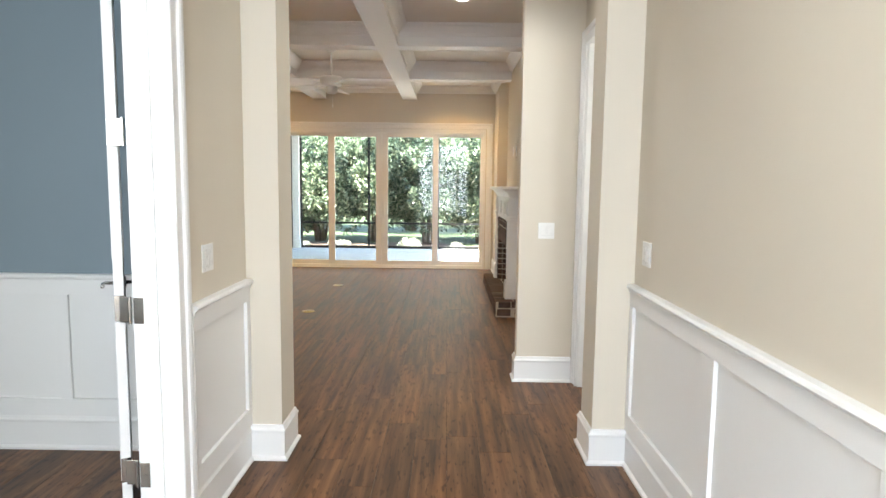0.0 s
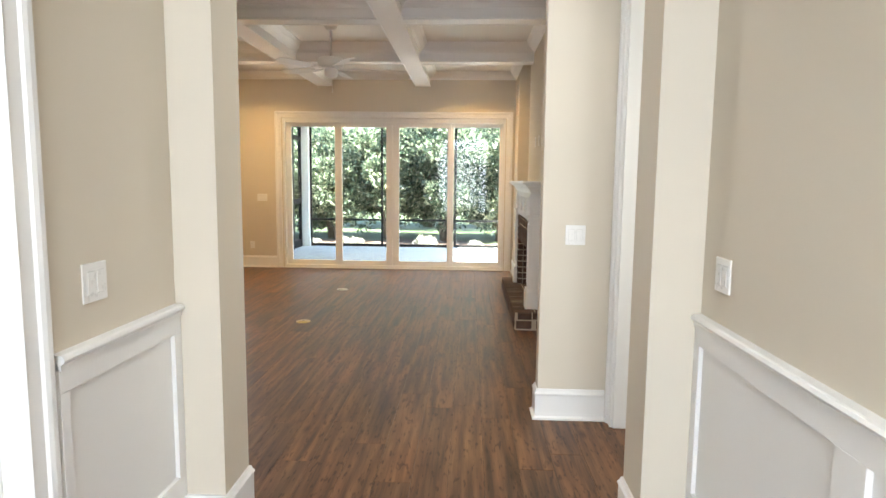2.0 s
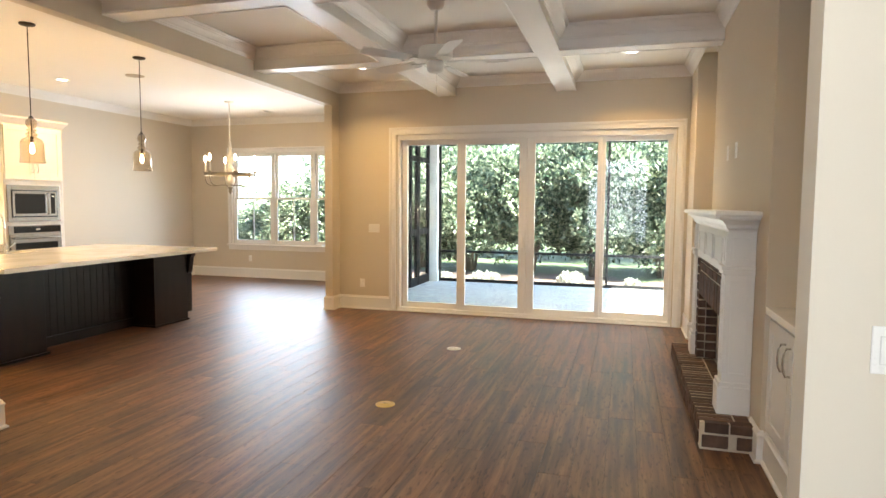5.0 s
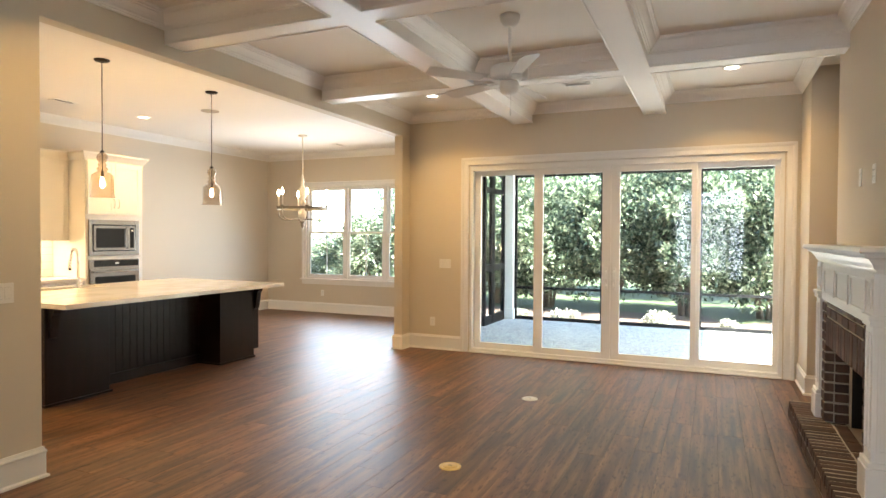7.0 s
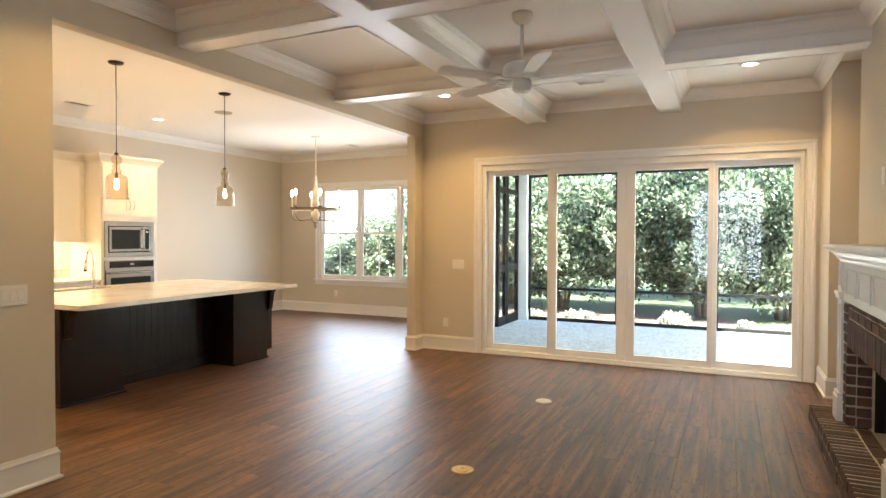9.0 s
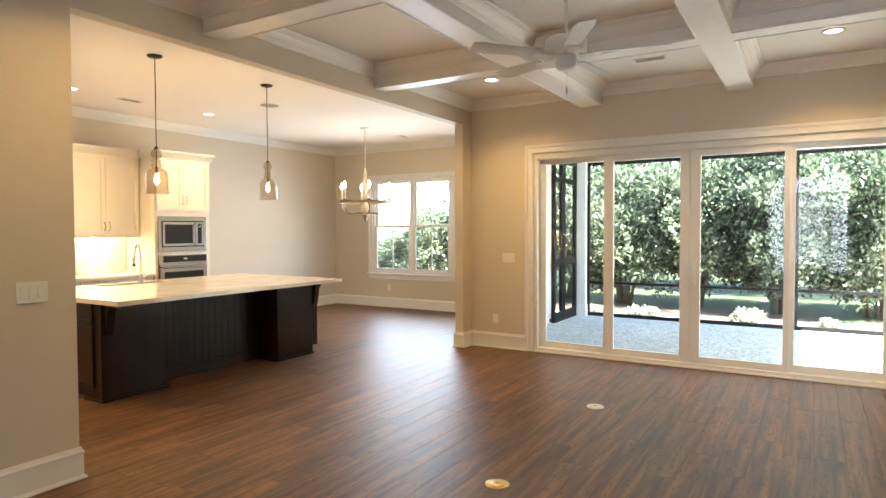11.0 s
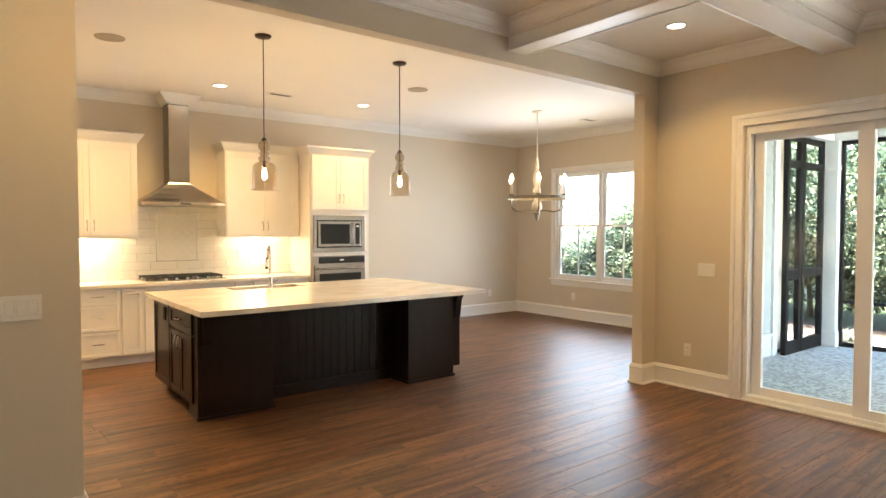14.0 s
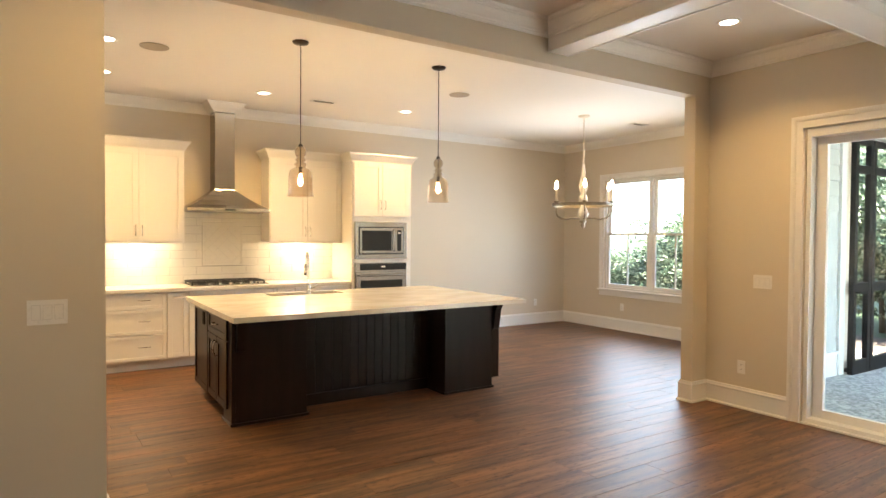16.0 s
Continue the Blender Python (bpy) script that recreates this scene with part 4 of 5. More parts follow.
soldier = brick_data(0.06, 0.060, 0.195)
for k in range(17):
    lay(soldier, (1.974, 6.606 + 0.0705 * k, 0.835), surround)
stretch = brick_data(0.06, 0.175, 0.060)
for k in range(6):
    lay(stretch, (1.974, 6.665 + 0.2 * k, 0.978), surround)
topping = brick_data(0.06, 0.175, 0.026)
for k in range(6):
    lay(topping, (1.974, 6.70 + 0.19 * k, 1.032), surround)


# ---- cabinets ----
def shaker(bm, u0, u1, z0, z1, plane, out, axis, stile=0.06, thick=0.019):
    """A shaker front: a flat field with raised stiles and rails. It stands in the plane, along axis, and faces out (+1 or -1)."""
    def slab(a, b, c, d, p0, p1):
        p0, p1 = sorted((plane + out * p0, plane + out * p1))
        if axis == "y":
            box(bm, p0, a, c, p1, b, d, 0.0012)
        else:
            box(bm, a, p0, c, b, p1, d, 0.0012)
    slab(u0 + 0.01, u1 - 0.01, z0 + 0.01, z1 - 0.01, 0, thick * 0.5)
    slab(u0, u0 + stile, z0, z1, 0, thick)
    slab(u1 - stile, u1, z0, z1, 0, thick)
    slab(u0 + stile, u1 - stile, z0, z0 + stile, 0, thick)
    slab(u0 + stile, u1 - stile, z1 - stile, z1, 0, thick)
    return bm


def pull(at, along, out, length=0.115):
    """An arched bar pull."""
    at, along, out = Vector(at), Vector(along), Vector(out)
    h = length / 2
    pts = [at - along * h, at - along * h + out * 0.022, at - along * h * 0.6 + out * 0.032, at + out * 0.035, at + along * h * 0.6 + out * 0.032, at + along * h + out * 0.022, at + along * h]
    return tube(bmesh.new(), pts, 0.0055, 8)


def cabinet(name, label, at, category="cabinet", group=""):
    return thing(name, label, category, at, group)


X0 = -7.155
CROWNCAB = [(0, 2.50), (0.006, 2.50), (0.012, 2.515), (0.020, 2.525), (0.050, 2.575), (0.062, 2.585), (0.068, 2.61), (0, 2.61)]
def upper(y0, y1, split, label, lit=True):
    c = cabinet("upper_cabinet", label, (-6.98, (y0 + y1) / 2, 1.43), group="kitchen wall cabinets")
    bm = boxed(X0, y0, 1.435, -6.82, y1, 2.505, bevel=0.002)
    box(bm, -6.84, y0, 1.412, -6.815, y1, 1.437, 0.002)
    body = part("body", local(bm, c), M_CAB, c)
    bm = bmesh.new()
    run(bm, CROWNCAB, (-6.82, y0), (-6.82, y1), (1, 0), 1, 1)
    run(bm, CROWNCAB, (X0, y0), (-6.82, y0), (0, -1), 0, 1)
    run(bm, CROWNCAB, (-6.82, y1), (X0, y1), (0, 1), 1, 0)
    part("crown", local(bm, c), M_CAB, body)
    for a, b, hy in ((y0 + 0.012, split - 0.002, split - 0.034), (split + 0.002, y1 - 0.012, split + 0.034)):
        d = part("door", local(shaker(bmesh.new(), a, b, 1.445, 2.485, -6.82, 1, "y"), c), M_CAB, c)
        part("handle", local(pull((-6.801, hy, 1.56), (0, 0, 1), (1, 0, 0)), c), M_NICKEL, d, "satin nickel bar pull", True)
    strip = part("light_strip", local(boxed(-7.05, y0 + 0.08, 1.420, -6.99, y1 - 0.08, 1.434), c), M_STRIP, c, "lit under-cabinet light strip")
    m = (y0 + y1) / 2
    if lit:
        lamp("under_cabinet_lamp", 'AREA', (-7.02, m, 1.416), (-7.06, m, 0.9), UNDER_W, (1.0, 0.80, 0.56), 0.06, y1 - y0 - 0.16)
    return c


upper(5.19, 6.178, 5.69, "white shaker wall cabinet with two doors and crown")
upper(7.182, 8.172, 7.685, "white shaker wall cabinet with two doors beside the oven tower")

# oven tower
tower = cabinet("oven_tower", "tall white shaker oven cabinet", (-6.8, 8.62, 0))
bm = boxed(X0, 8.176, 0.0, -6.49, 9.07, 2.505, bevel=0.002)
box(bm, X0, 8.176, 0, -6.47, 9.07, 0.10, 0.002)
body = part("body", local(bm, tower), M_CAB, tower)
bm = bmesh.new()
run(bm, CROWNCAB, (-6.49, 8.176), (-6.49, 9.07), (1, 0), 1, 1)
run(bm, CROWNCAB, (-6.80, 8.176), (-6.49, 8.176), (0, -1), 0, 1)
run(bm, CROWNCAB, (-6.49, 9.07), (X0, 9.07), (0, 1), 1, 0)
part("crown", local(bm, tower), M_CAB, body)
for a, b, hy in ((8.20, 8.616, 8.585), (8.62, 9.04, 8.652)):
    d = part("door", local(shaker(bmesh.new(), a, b, 1.775, 2.485, -6.49, 1, "y"), tower), M_CAB, tower)
    part("handle", local(pull((-6.471, hy, 1.93), (0, 0, 1), (1, 0, 0)), tower), M_NICKEL, d, "satin nickel bar pull", True)
d = part("drawer", local(shaker(bmesh.new(), 8.20, 9.04, 0.12, 0.42, -6.49, 1, "y"), tower), M_CAB, tower)
mw = thing("microwave", "built-in stainless microwave with black window", "microwave", (-6.48, 8.60, 1.205))
bm = bmesh.new()
box(bm, -6.489, 8.215, 1.205, -6.468, 8.275, 1.70, 0.003)
box(bm, -6.489, 8.935, 1.205, -6.468, 8.995, 1.70, 0.003)
box(bm, -6.489, 8.275, 1.205, -6.468, 8.935, 1.275, 0.003)
box(bm, -6.489, 8.275, 1.625, -6.468, 8.935, 1.70, 0.003)
part("trim_kit", local(bm, mw), M_STEEL, mw)
bm = boxed(-6.489, 8.278, 1.278, -6.460, 8.808, 1.622, bevel=0.004)
dr = part("door", local(bm, mw), M_STEEL, mw)
part("window", local(boxed(-6.461, 8.312, 1.315, -6.457, 8.752, 1.585, bevel=0.002), mw), M_BLACKGLASS, dr, "black glass window")
part("handle", local(tube(bmesh.new(), [(-6.46, 8.785, 1.30), (-6.435, 8.785, 1.32), (-6.43, 8.785, 1.45), (-6.435, 8.785, 1.58), (-6.46, 8.785, 1.60)], 0.008, 8), mw), M_STEEL, dr, "", True)
ctl = part("control_panel", local(boxed(-6.489, 8.812, 1.278, -6.462, 8.932, 1.622, bevel=0.003), mw), M_STEEL, mw)
part("keypad", local(boxed(-6.462, 8.842, 1.31, -6.4595, 8.905, 1.595, bevel=0.001), mw), M_BLACKGLASS, ctl, "black keypad strip")
part("display", local(boxed(-6.4595, 8.855, 1.545, -6.4585, 8.893, 1.565), mw), M_GREYPLATE, ctl)
bm = bmesh.new()
for f in ((8.266, 1.266, 8.277, 1.634), (8.933, 1.266, 8.944, 1.634), (8.277, 1.266, 8.933, 1.277), (8.277, 1.623, 8.933, 1.634)):
    box(bm, -6.469, f[0], f[1], -6.4662, f[2], f[3])
part("reveal", local(bm, mw), M_BLACKFRAME, mw, "black reveal round the door")
ov = thing("wall_oven", "built-in stainless wall oven with black glass door", "oven", (-6.48, 8.60, 0.45))
part("body", local(boxed(-6.489, 8.215, 0.45, -6.470, 8.995, 1.155, bevel=0.003), ov), M_STEEL, ov)
pnl = part("control_panel", local(boxed(-6.470, 8.29, 1.055, -6.462, 8.985, 1.142, bevel=0.002), ov), M_BLACKGLASS, ov, "black glass control panel")
part("display", local(boxed(-6.462, 8.60, 1.09, -6.4612, 8.66, 1.108), ov), M_PLATE, pnl, "small lit clock display")
dr = part("door", local(boxed(-6.470, 8.225, 0.47, -6.452, 8.985, 1.03, bevel=0.005), ov), M_STEEL, ov)
part("window", local(boxed(-6.452, 8.29, 0.54, -6.449, 8.92, 0.92, bevel=0.002), ov), M_BLACKGLASS, dr, "black glass window")
part("handle", local(tube(bmesh.new(), [(-6.455, 8.27, 0.985), (-6.415, 8.27, 0.985), (-6.41, 8.30, 0.985), (-6.41, 8.91, 0.985), (-6.415, 8.94, 0.985), (-6.455, 8.94, 0.985)], 0.011, 10), ov), M_STEEL, dr, "", True)


# base cabinets
def base_unit(label, y0, y1, fronts):
    """fronts: (kind, y0, y1, z0, z1, handles)"""
    c = cabinet("base_cabinet", label, (-6.85, (y0 + y1) / 2, 0), group="kitchen base cabinets")
    bm = boxed(X0, y0, 0.105, -6.55, y1, 0.872, bevel=0.0015)
    body = part("body", local(bm, c), M_CAB, c)
    part("toe_kick", local(boxed(X0, y0, 0, -6.62, y1, 0.105), c), M_CAB, body)
    for kind, a, b, z0, z1, hs in fronts:
        d = part(kind, local(shaker(bmesh.new(), a + 0.003, b - 0.003, z0 + 0.003, z1 - 0.003, -6.55, 1, "y", 0.05 if kind == "door" else 0.035), c), M_CAB, c)
        for hy, hz, up in hs:
            part("handle", local(pull((-6.531, hy, hz), (0, 0, 1) if up else (0, 1, 0), (1, 0, 0)), c), M_NICKEL, d, "satin nickel bar pull", True)
    return c


base_unit("white shaker base cabinet with three wide drawers", 5.02, 5.938, [("drawer", 5.03, 5.935, z0, z1, [(5.25, (z0 + z1) / 2 + 0.01, 0), (5.71, (z0 + z1) / 2 + 0.01, 0)]) for z0, z1 in ((0.12, 0.40), (0.405, 0.685), (0.69, 0.862))])
base_unit("narrow white shaker pull-out base cabinet", 5.938, 6.172, [("door", 5.945, 6.168, 0.12, 0.862, [(6.055, 0.80, 0)])])
base_unit("white shaker cooktop base cabinet", 6.172, 7.192, [("drawer", 6.178, 6.68, 0.69, 0.862, []), ("drawer", 6.684, 7.188, 0.69, 0.862, []), ("door", 6.178, 6.68, 0.12, 0.685, [(6.645, 0.60, 1)]), ("door", 6.684, 7.188, 0.12, 0.685, [(6.72, 0.60, 1)])])
base_unit("narrow white shaker drawer base cabinet", 7.192, 7.422, [("drawer", 7.196, 7.418, 0.69, 0.862, [(7.307, 0.785, 0)]), ("door", 7.196, 7.418, 0.12, 0.685, [(7.39, 0.60, 1)])])
base_unit("white shaker base cabinet with drawer and doors", 7.422, 8.174, [("drawer", 7.426, 8.17, 0.69, 0.862, [(7.60, 0.785, 0), (7.99, 0.785, 0)]), ("door", 7.426, 7.796, 0.12, 0.685, [(7.765, 0.60, 1)]), ("door", 7.80, 8.17, 0.12, 0.685, [(7.83, 0.60, 1)])])
tagged(new("kitchen_worktop", mesh_of("kitchen_worktop", boxed(X0, 5.02, 0.873, -6.50, 8.174, 0.913, bevel=0.004), M_QUARTZ)), "cream quartz worktop along the kitchen wall", "worktop")

# run of cabinets with a lit splash along the kitchen's south wall
for k in range(3):
    x = -6.52 + 1.22 * k
    c = base_unit("white shaker base cabinet on the back wall", 5.0, 6.2, [("drawer", 5.01, 6.19, 0.69, 0.862, [(5.35, 0.785, 0), (5.85, 0.785, 0)]), ("door", 5.01, 5.598, 0.12, 0.685, [(5.56, 0.60, 1)]), ("door", 5.602, 6.19, 0.12, 0.685, [(5.64, 0.60, 1)])])
    c.matrix_basis = pose(x, 2.765 + 0.305, 0, 0, 0, 90)
    c = upper(5.0, 6.2, 5.6, "white shaker wall cabinet on the back wall", False)
    c.matrix_basis = pose(x, 2.765 + 0.175, 1.43, 0, 0, 90)
    lamp("under_cabinet_lamp", 'AREA', (x, 2.90, 1.416), (x, 2.86, 0.9), UNDER_W, (1.0, 0.80, 0.56), 1.04, 0.06)
tagged(new("kitchen_worktop", mesh_of("kitchen_worktop", boxed(-7.13, 2.765, 0.873, -3.44, 3.42, 0.913, bevel=0.004), M_QUARTZ)), "cream quartz worktop along the back wall", "worktop")
setting("backsplash_south", boxed(-7.13, 2.7605, 0.913, -3.44, 2.768, 1.434), M_TILE, "cream glazed tile backsplash", "backsplash")


# cooktop
ct = thing("gas_cooktop", "stainless gas cooktop with black cast-iron grates", "cooktop", (-6.85, 6.66, 0.913))
part("tray", local(boxed(-7.10, 6.205, 0.913, -6.58, 7.115, 0.925, bevel=0.004), ct), M_STEEL, ct)
for k in range(3):
    y0 = 6.225 + 0.29 * k
    bm = bmesh.new()
    for x in (-7.08, -6.66):
        box(bm, x - 0.008, y0, 0.945, x + 0.008, y0 + 0.28, 0.962, 0.003)
    for y in (y0 + 0.008, y0 + 0.272):
        box(bm, -7.08, y - 0.008, 0.945, -6.66, y + 0.008, 0.962, 0.003)
    for j in range(3):
        yy_ = y0 + 0.07 * (j + 1)
        box(bm, -7.08, yy_ - 0.006, 0.950, -6.66, yy_ + 0.006, 0.964, 0.002)
    box(bm, -6.876, y0, 0.950, -6.864, y0 + 0.28, 0.964, 0.002)
    for x in (-7.07, -6.67):
        for y in (y0 + 0.01, y0 + 0.27):
            box(bm, x - 0.008, y - 0.008, 0.925, x + 0.008, y + 0.008, 0.947)
    part("grate", local(bm, ct), M_IRON, ct)
    for x in (-6.97, -6.76):
        part("burner", local(lathe(bmesh.new(), [(0.05, 0.925), (0.048, 0.936), (0.035, 0.938), (0.034, 0.946), (0.0, 0.947)], (x, y0 + 0.14, 0), 20, False), ct), M_IRON, ct, "", True)
for k in range(5):
    bm = lathe(bmesh.new(), [(0.021, 0.925), (0.020, 0.945), (0.017, 0.950), (0.0, 0.950)], (-6.615, 6.42 + 0.12 * k, 0), 16, False)
    part("knob", local(bm, ct), M_STEEL, ct, "", True)

# range hood
hood = thing("range_hood", "stainless chimney range hood above the cooktop", "range hood", (-6.9, 6.655, 1.80))
bm = boxed(X0, 6.54, 2.07, -6.885, 6.775, CEIL - 0.09, bevel=0.003)
part("chimney", local(bm, hood), M_STEEL, hood)
bm = bmesh.new()
loops = []
for z, f in ((1.835, 0.0), (1.875, 0.22), (1.93, 0.47), (2.00, 0.76), (2.06, 0.97), (2.075, 1.0)):
    y0, y1, xf = 6.178 + (6.535 - 6.178) * f, 7.132 + (6.78 - 7.132) * f, -6.64 + (-6.88 + 6.64) * f
    loops.append([bm.verts.new(p) for p in ((X0, y0, z), (xf, y0, z), (xf, y1, z), (X0, y1, z))])
for a, b in zip(loops, loops[1:]):
    for i in range(4):
        bm.faces.new((a[i], a[(i + 1) % 4], b[(i + 1) % 4], b[i]))
bm.faces.new(loops[0])
bm.faces.new(loops[-1])
part("canopy", local(bm, hood), M_STEEL, hood)
bm = boxed(X0, 6.175, 1.795, -6.637, 7.135, 1.835, bevel=0.002)
rim = part("rim", local(bm, hood), M_STEEL, hood)
part("filter", local(boxed(-7.10, 6.25, 1.790, -6.70, 7.06, 1.796), hood), M_GREYGRILLE, rim)
part("control_panel", local(boxed(-6.637, 6.60, 1.806, -6.634, 6.72, 1.824), hood), M_BLACKGLASS, rim, "small black control strip")
bm = bmesh.new()
run(bm, CROWN, (-6.862, 6.525), (-6.862, 6.79), (1, 0), 1, 1)
run(bm, CROWN, (-7.15, 6.525), (-6.862, 6.525), (0, -1), 0, 1)
run(bm, CROWN, (-6.862, 6.79), (-7.15, 6.79), (0, 1), 1, 0)
box(bm, X0, 6.528, 3.035, -6.864, 6.787, CEIL)
setting("trim_hood_crown", bm, M_TRIM, "white crown moulding wrapping the hood chimney", "crown moulding")

# backsplash
splash = thing("backsplash", "cream glazed subway tile backsplash with framed diamond panel", "backsplash", (X0, 6.6, 0.915), kind="structure")
bm = boxed(X0 - 0.001, 5.02, 0.913, X0 + 0.004, 8.174, 1.434)
box(bm, X0 - 0.001, 6.18, 1.434, X0 + 0.004, 7.18, 1.80)
part("grout_bed", local(bm, splash), M_GROUT, splash, "grey grout")
TW, TH = 0.305, 0.1015
td = mesh_of("tile", boxed(0, 0.0015, 0.0015, 0.007, TW - 0.0015, TH - 0.0015, bevel=0.001), M_TILE)
def tile(y0, y1, z0, z1):
    o = new("tile", td)
    o.location = Vector((X0 + 0.003, y0, z0)) - Vector(splash.location)
    o.scale = (1, (y1 - y0) / TW, (z1 - z0) / TH)
    o.parent = splash


for r in range(9):
    z0 = 0.914 + TH * r
    z1 = z0 + TH
    spans = [(5.02, 8.174)] if z1 < 1.44 else [(6.18, 7.18)]
    if z1 > 1.80:
        z1 = 1.795
    zc = (z0 + z1) / 2
    if 1.14 < zc < 1.67:
        spans = [(a, b) for s0, s1 in spans for a, b in ((s0, 6.44), (6.936, s1))]
    for s0, s1 in spans:
        k = math.floor((s0 - 5.0) / TW)
        y = 5.0 + k * TW + (TW / 2 if r % 2 else 0) - TW
        while y < s1:
            a, b = max(y, s0), min(y + TW, s1)
            if b - a > 0.02:
                tile(a, b, z0, z1)
            y += TW
bm = bmesh.new()
for f in ((6.442, 1.125, 6.458, 1.685), (6.918, 1.125, 6.934, 1.685), (6.458, 1.125, 6.918, 1.141), (6.458, 1.669, 6.918, 1.685)):
    box(bm, X0 + 0.003, f[0], f[1], X0 + 0.018, f[2], f[3], 0.004)
part("panel_frame", local(bm, splash), M_TILE, splash)
part("panel_field", local(boxed(X0 + 0.002, 6.458, 1.141, X0 + 0.0085, 6.918, 1.669), splash), M_PALEGROUT, splash)
def clipped(poly, axis, limit, keep):
    """A polygon cut at a line: keep +1 keeps what lies above the limit, -1 what lies below."""
    out = []
    for p, q in zip(poly, poly[1:] + poly[:1]):
        a, b = (p[axis] - limit) * keep, (q[axis] - limit) * keep
        if a >= 0:
            out.append(p)
        if a * b < 0:
            f = a / (a - b)
            out.append((p[0] + (q[0] - p[0]) * f, p[1] + (q[1] - p[1]) * f))
    return out


DS = 0.118
for i in range(-1, 6):
    for j in range(-1, 6):
        for q in (0, 1):
            yc, zc = 6.458 + DS * (i + 0.5 * q + 0.45), 1.141 + DS * (j + 0.5 * q + 0.24)
            h = DS / 2 - 0.0016
            pts = [(yc - h, zc), (yc, zc - h), (yc + h, zc), (yc, zc + h)]
            for axis, limit, keep in ((0, 6.459, 1), (0, 6.917, -1), (1, 1.142, 1), (1, 1.668, -1)):
                pts = clipped(pts, axis, limit, keep) if len(pts) > 2 else []
            if len(pts) < 3 or max(p[0] for p in pts) - min(p[0] for p in pts) < 0.01 or max(p[1] for p in pts) - min(p[1] for p in pts) < 0.01:
                continue
            bm = bmesh.new()
            lo = [bm.verts.new((X0 + 0.005, a, b)) for a, b in pts]
            hi = [bm.verts.new((X0 + 0.0105, a, b)) for a, b in pts]
            k = len(pts)
            for f in (lo, hi[::-1], *[(lo[n], lo[(n + 1) % k], hi[(n + 1) % k], hi[n]) for n in range(k)]):
                bm.faces.new(f)
            part("tile", local(bm, splash), M_TILE, splash)

# ---- island ----
island = thing("kitchen_island", "espresso-stained kitchen island with beadboard back and corbels", "kitchen island", (-4.7, 7.3, 0))
bm = bmesh.new()
box(bm, -5.38, 6.035, 0.10, -4.30, 8.63, 0.872)
box(bm, -5.31, 6.12, 0.0, -4.30, 8.56, 0.10)
body = part("body", local(bm, island), M_DARK, island)
bm = bmesh.new()
box(bm, -4.30, 6.035, 0.0, -4.04, 6.655, 0.872, 0.003)
box(bm, -4.045, 6.03, 0.0, -4.028, 6.06, 0.872, 0.002)
part("end_box", local(bm, island), M_DARK, island)
bm = bmesh.new()
box(bm, -4.30, 8.005, 0.0, -3.97, 8.57, 0.872, 0.003)
box(bm, -4.30, 8.57, 0.10, -3.97, 8.655, 0.872, 0.003)
part("end_box", local(bm, island), M_DARK, island)
n = 16
for k in range(n):
    y0 = 6.657 + (8.003 - 6.657) * k / n
    y1 = 6.657 + (8.003 - 6.657) * (k + 1) / n
    bm = boxed(-4.302, y0 + 0.0008, 0.10, -4.288, y1 - 0.0008, 0.872, bevel=0.0022)
    part("bead_board", local(bm, island), M_DARK, island)
bm = boxed(-4.30, 6.655, 0.0, -4.278, 8.005, 0.105, bevel=0.004)
part("base_board", local(bm, island), M_DARK, island)
# shoe moulding along the floor
for a in ((-4.31, 6.020, -4.016, 6.034), (-4.039, 6.034, -4.016, 6.670), (-4.30, 6.656, -4.039, 6.670), (-4.30, 7.990, -3.956, 8.004), (-3.969, 8.004, -3.956, 8.584), (-4.30, 8.571, -3.969, 8.584), (-5.322, 6.106, -4.31, 6.119)):
    part("shoe_moulding", local(boxed(a[0], a[1], 0.0, a[2], a[3], 0.022, bevel=0.003), island), M_DARK, island)
# end fronts
for kind, a, b, z0, z1 in (("panel", -5.385, -4.83, 0.10, 0.865), ("drawer", -4.815, -4.14, 0.665, 0.865), ("door", -4.815, -4.482, 0.115, 0.655), ("door", -4.478, -4.14, 0.115, 0.655)):
    d = part(kind, local(shaker(bmesh.new(), a + 0.003, b - 0.003, z0, z1, 6.035, -1, "x", 0.05), island), M_DARK, island)
    if kind == "drawer":
        part("handle", local(pull((-4.48, 6.016, 0.765), (1, 0, 0), (0, -1, 0)), island), M_CHROME, d, "chrome bar pull", True)
    if kind == "door":
        part("handle", local(pull((-4.52 if a < -4.6 else -4.44, 6.016, 0.56), (0, 0, 1), (0, -1, 0)), island), M_CHROME, d, "chrome bar pull", True)
    if kind == "panel":
        part("outlet", local(boxed(-5.00, 6.008, 0.70, -4.93, 6.018, 0.815, bevel=0.002), island), M_BLACKFRAME, d, "black outlet plate")
for y in (6.10, 8.61):
    bm = bmesh.new()
    fx = -4.03 if y < 7 else -3.97
    prof = [(0, 0.872), (0.085, 0.872), (0.085, 0.850), (0.075, 0.840), (0.068, 0.815), (0.048, 0.79), (0.042, 0.75), (0.036, 0.70), (0.028, 0.67), (0.024, 0.63), (0.014, 0.60), (0, 0.585)]
    va = [bm.verts.new((fx + o_, y - 0.035, z)) for o_, z in prof]
    vb = [bm.verts.new((fx + o_, y + 0.035, z)) for o_, z in prof]
    bm.faces.new(va)
    bm.faces.new(vb[::-1])
    for i in range(len(prof)):
        j = (i + 1) % len(prof)
        bm.faces.new((va[i], va[j], vb[j], vb[i]))
    part("corbel", local(bm, island), M_DARK, island)
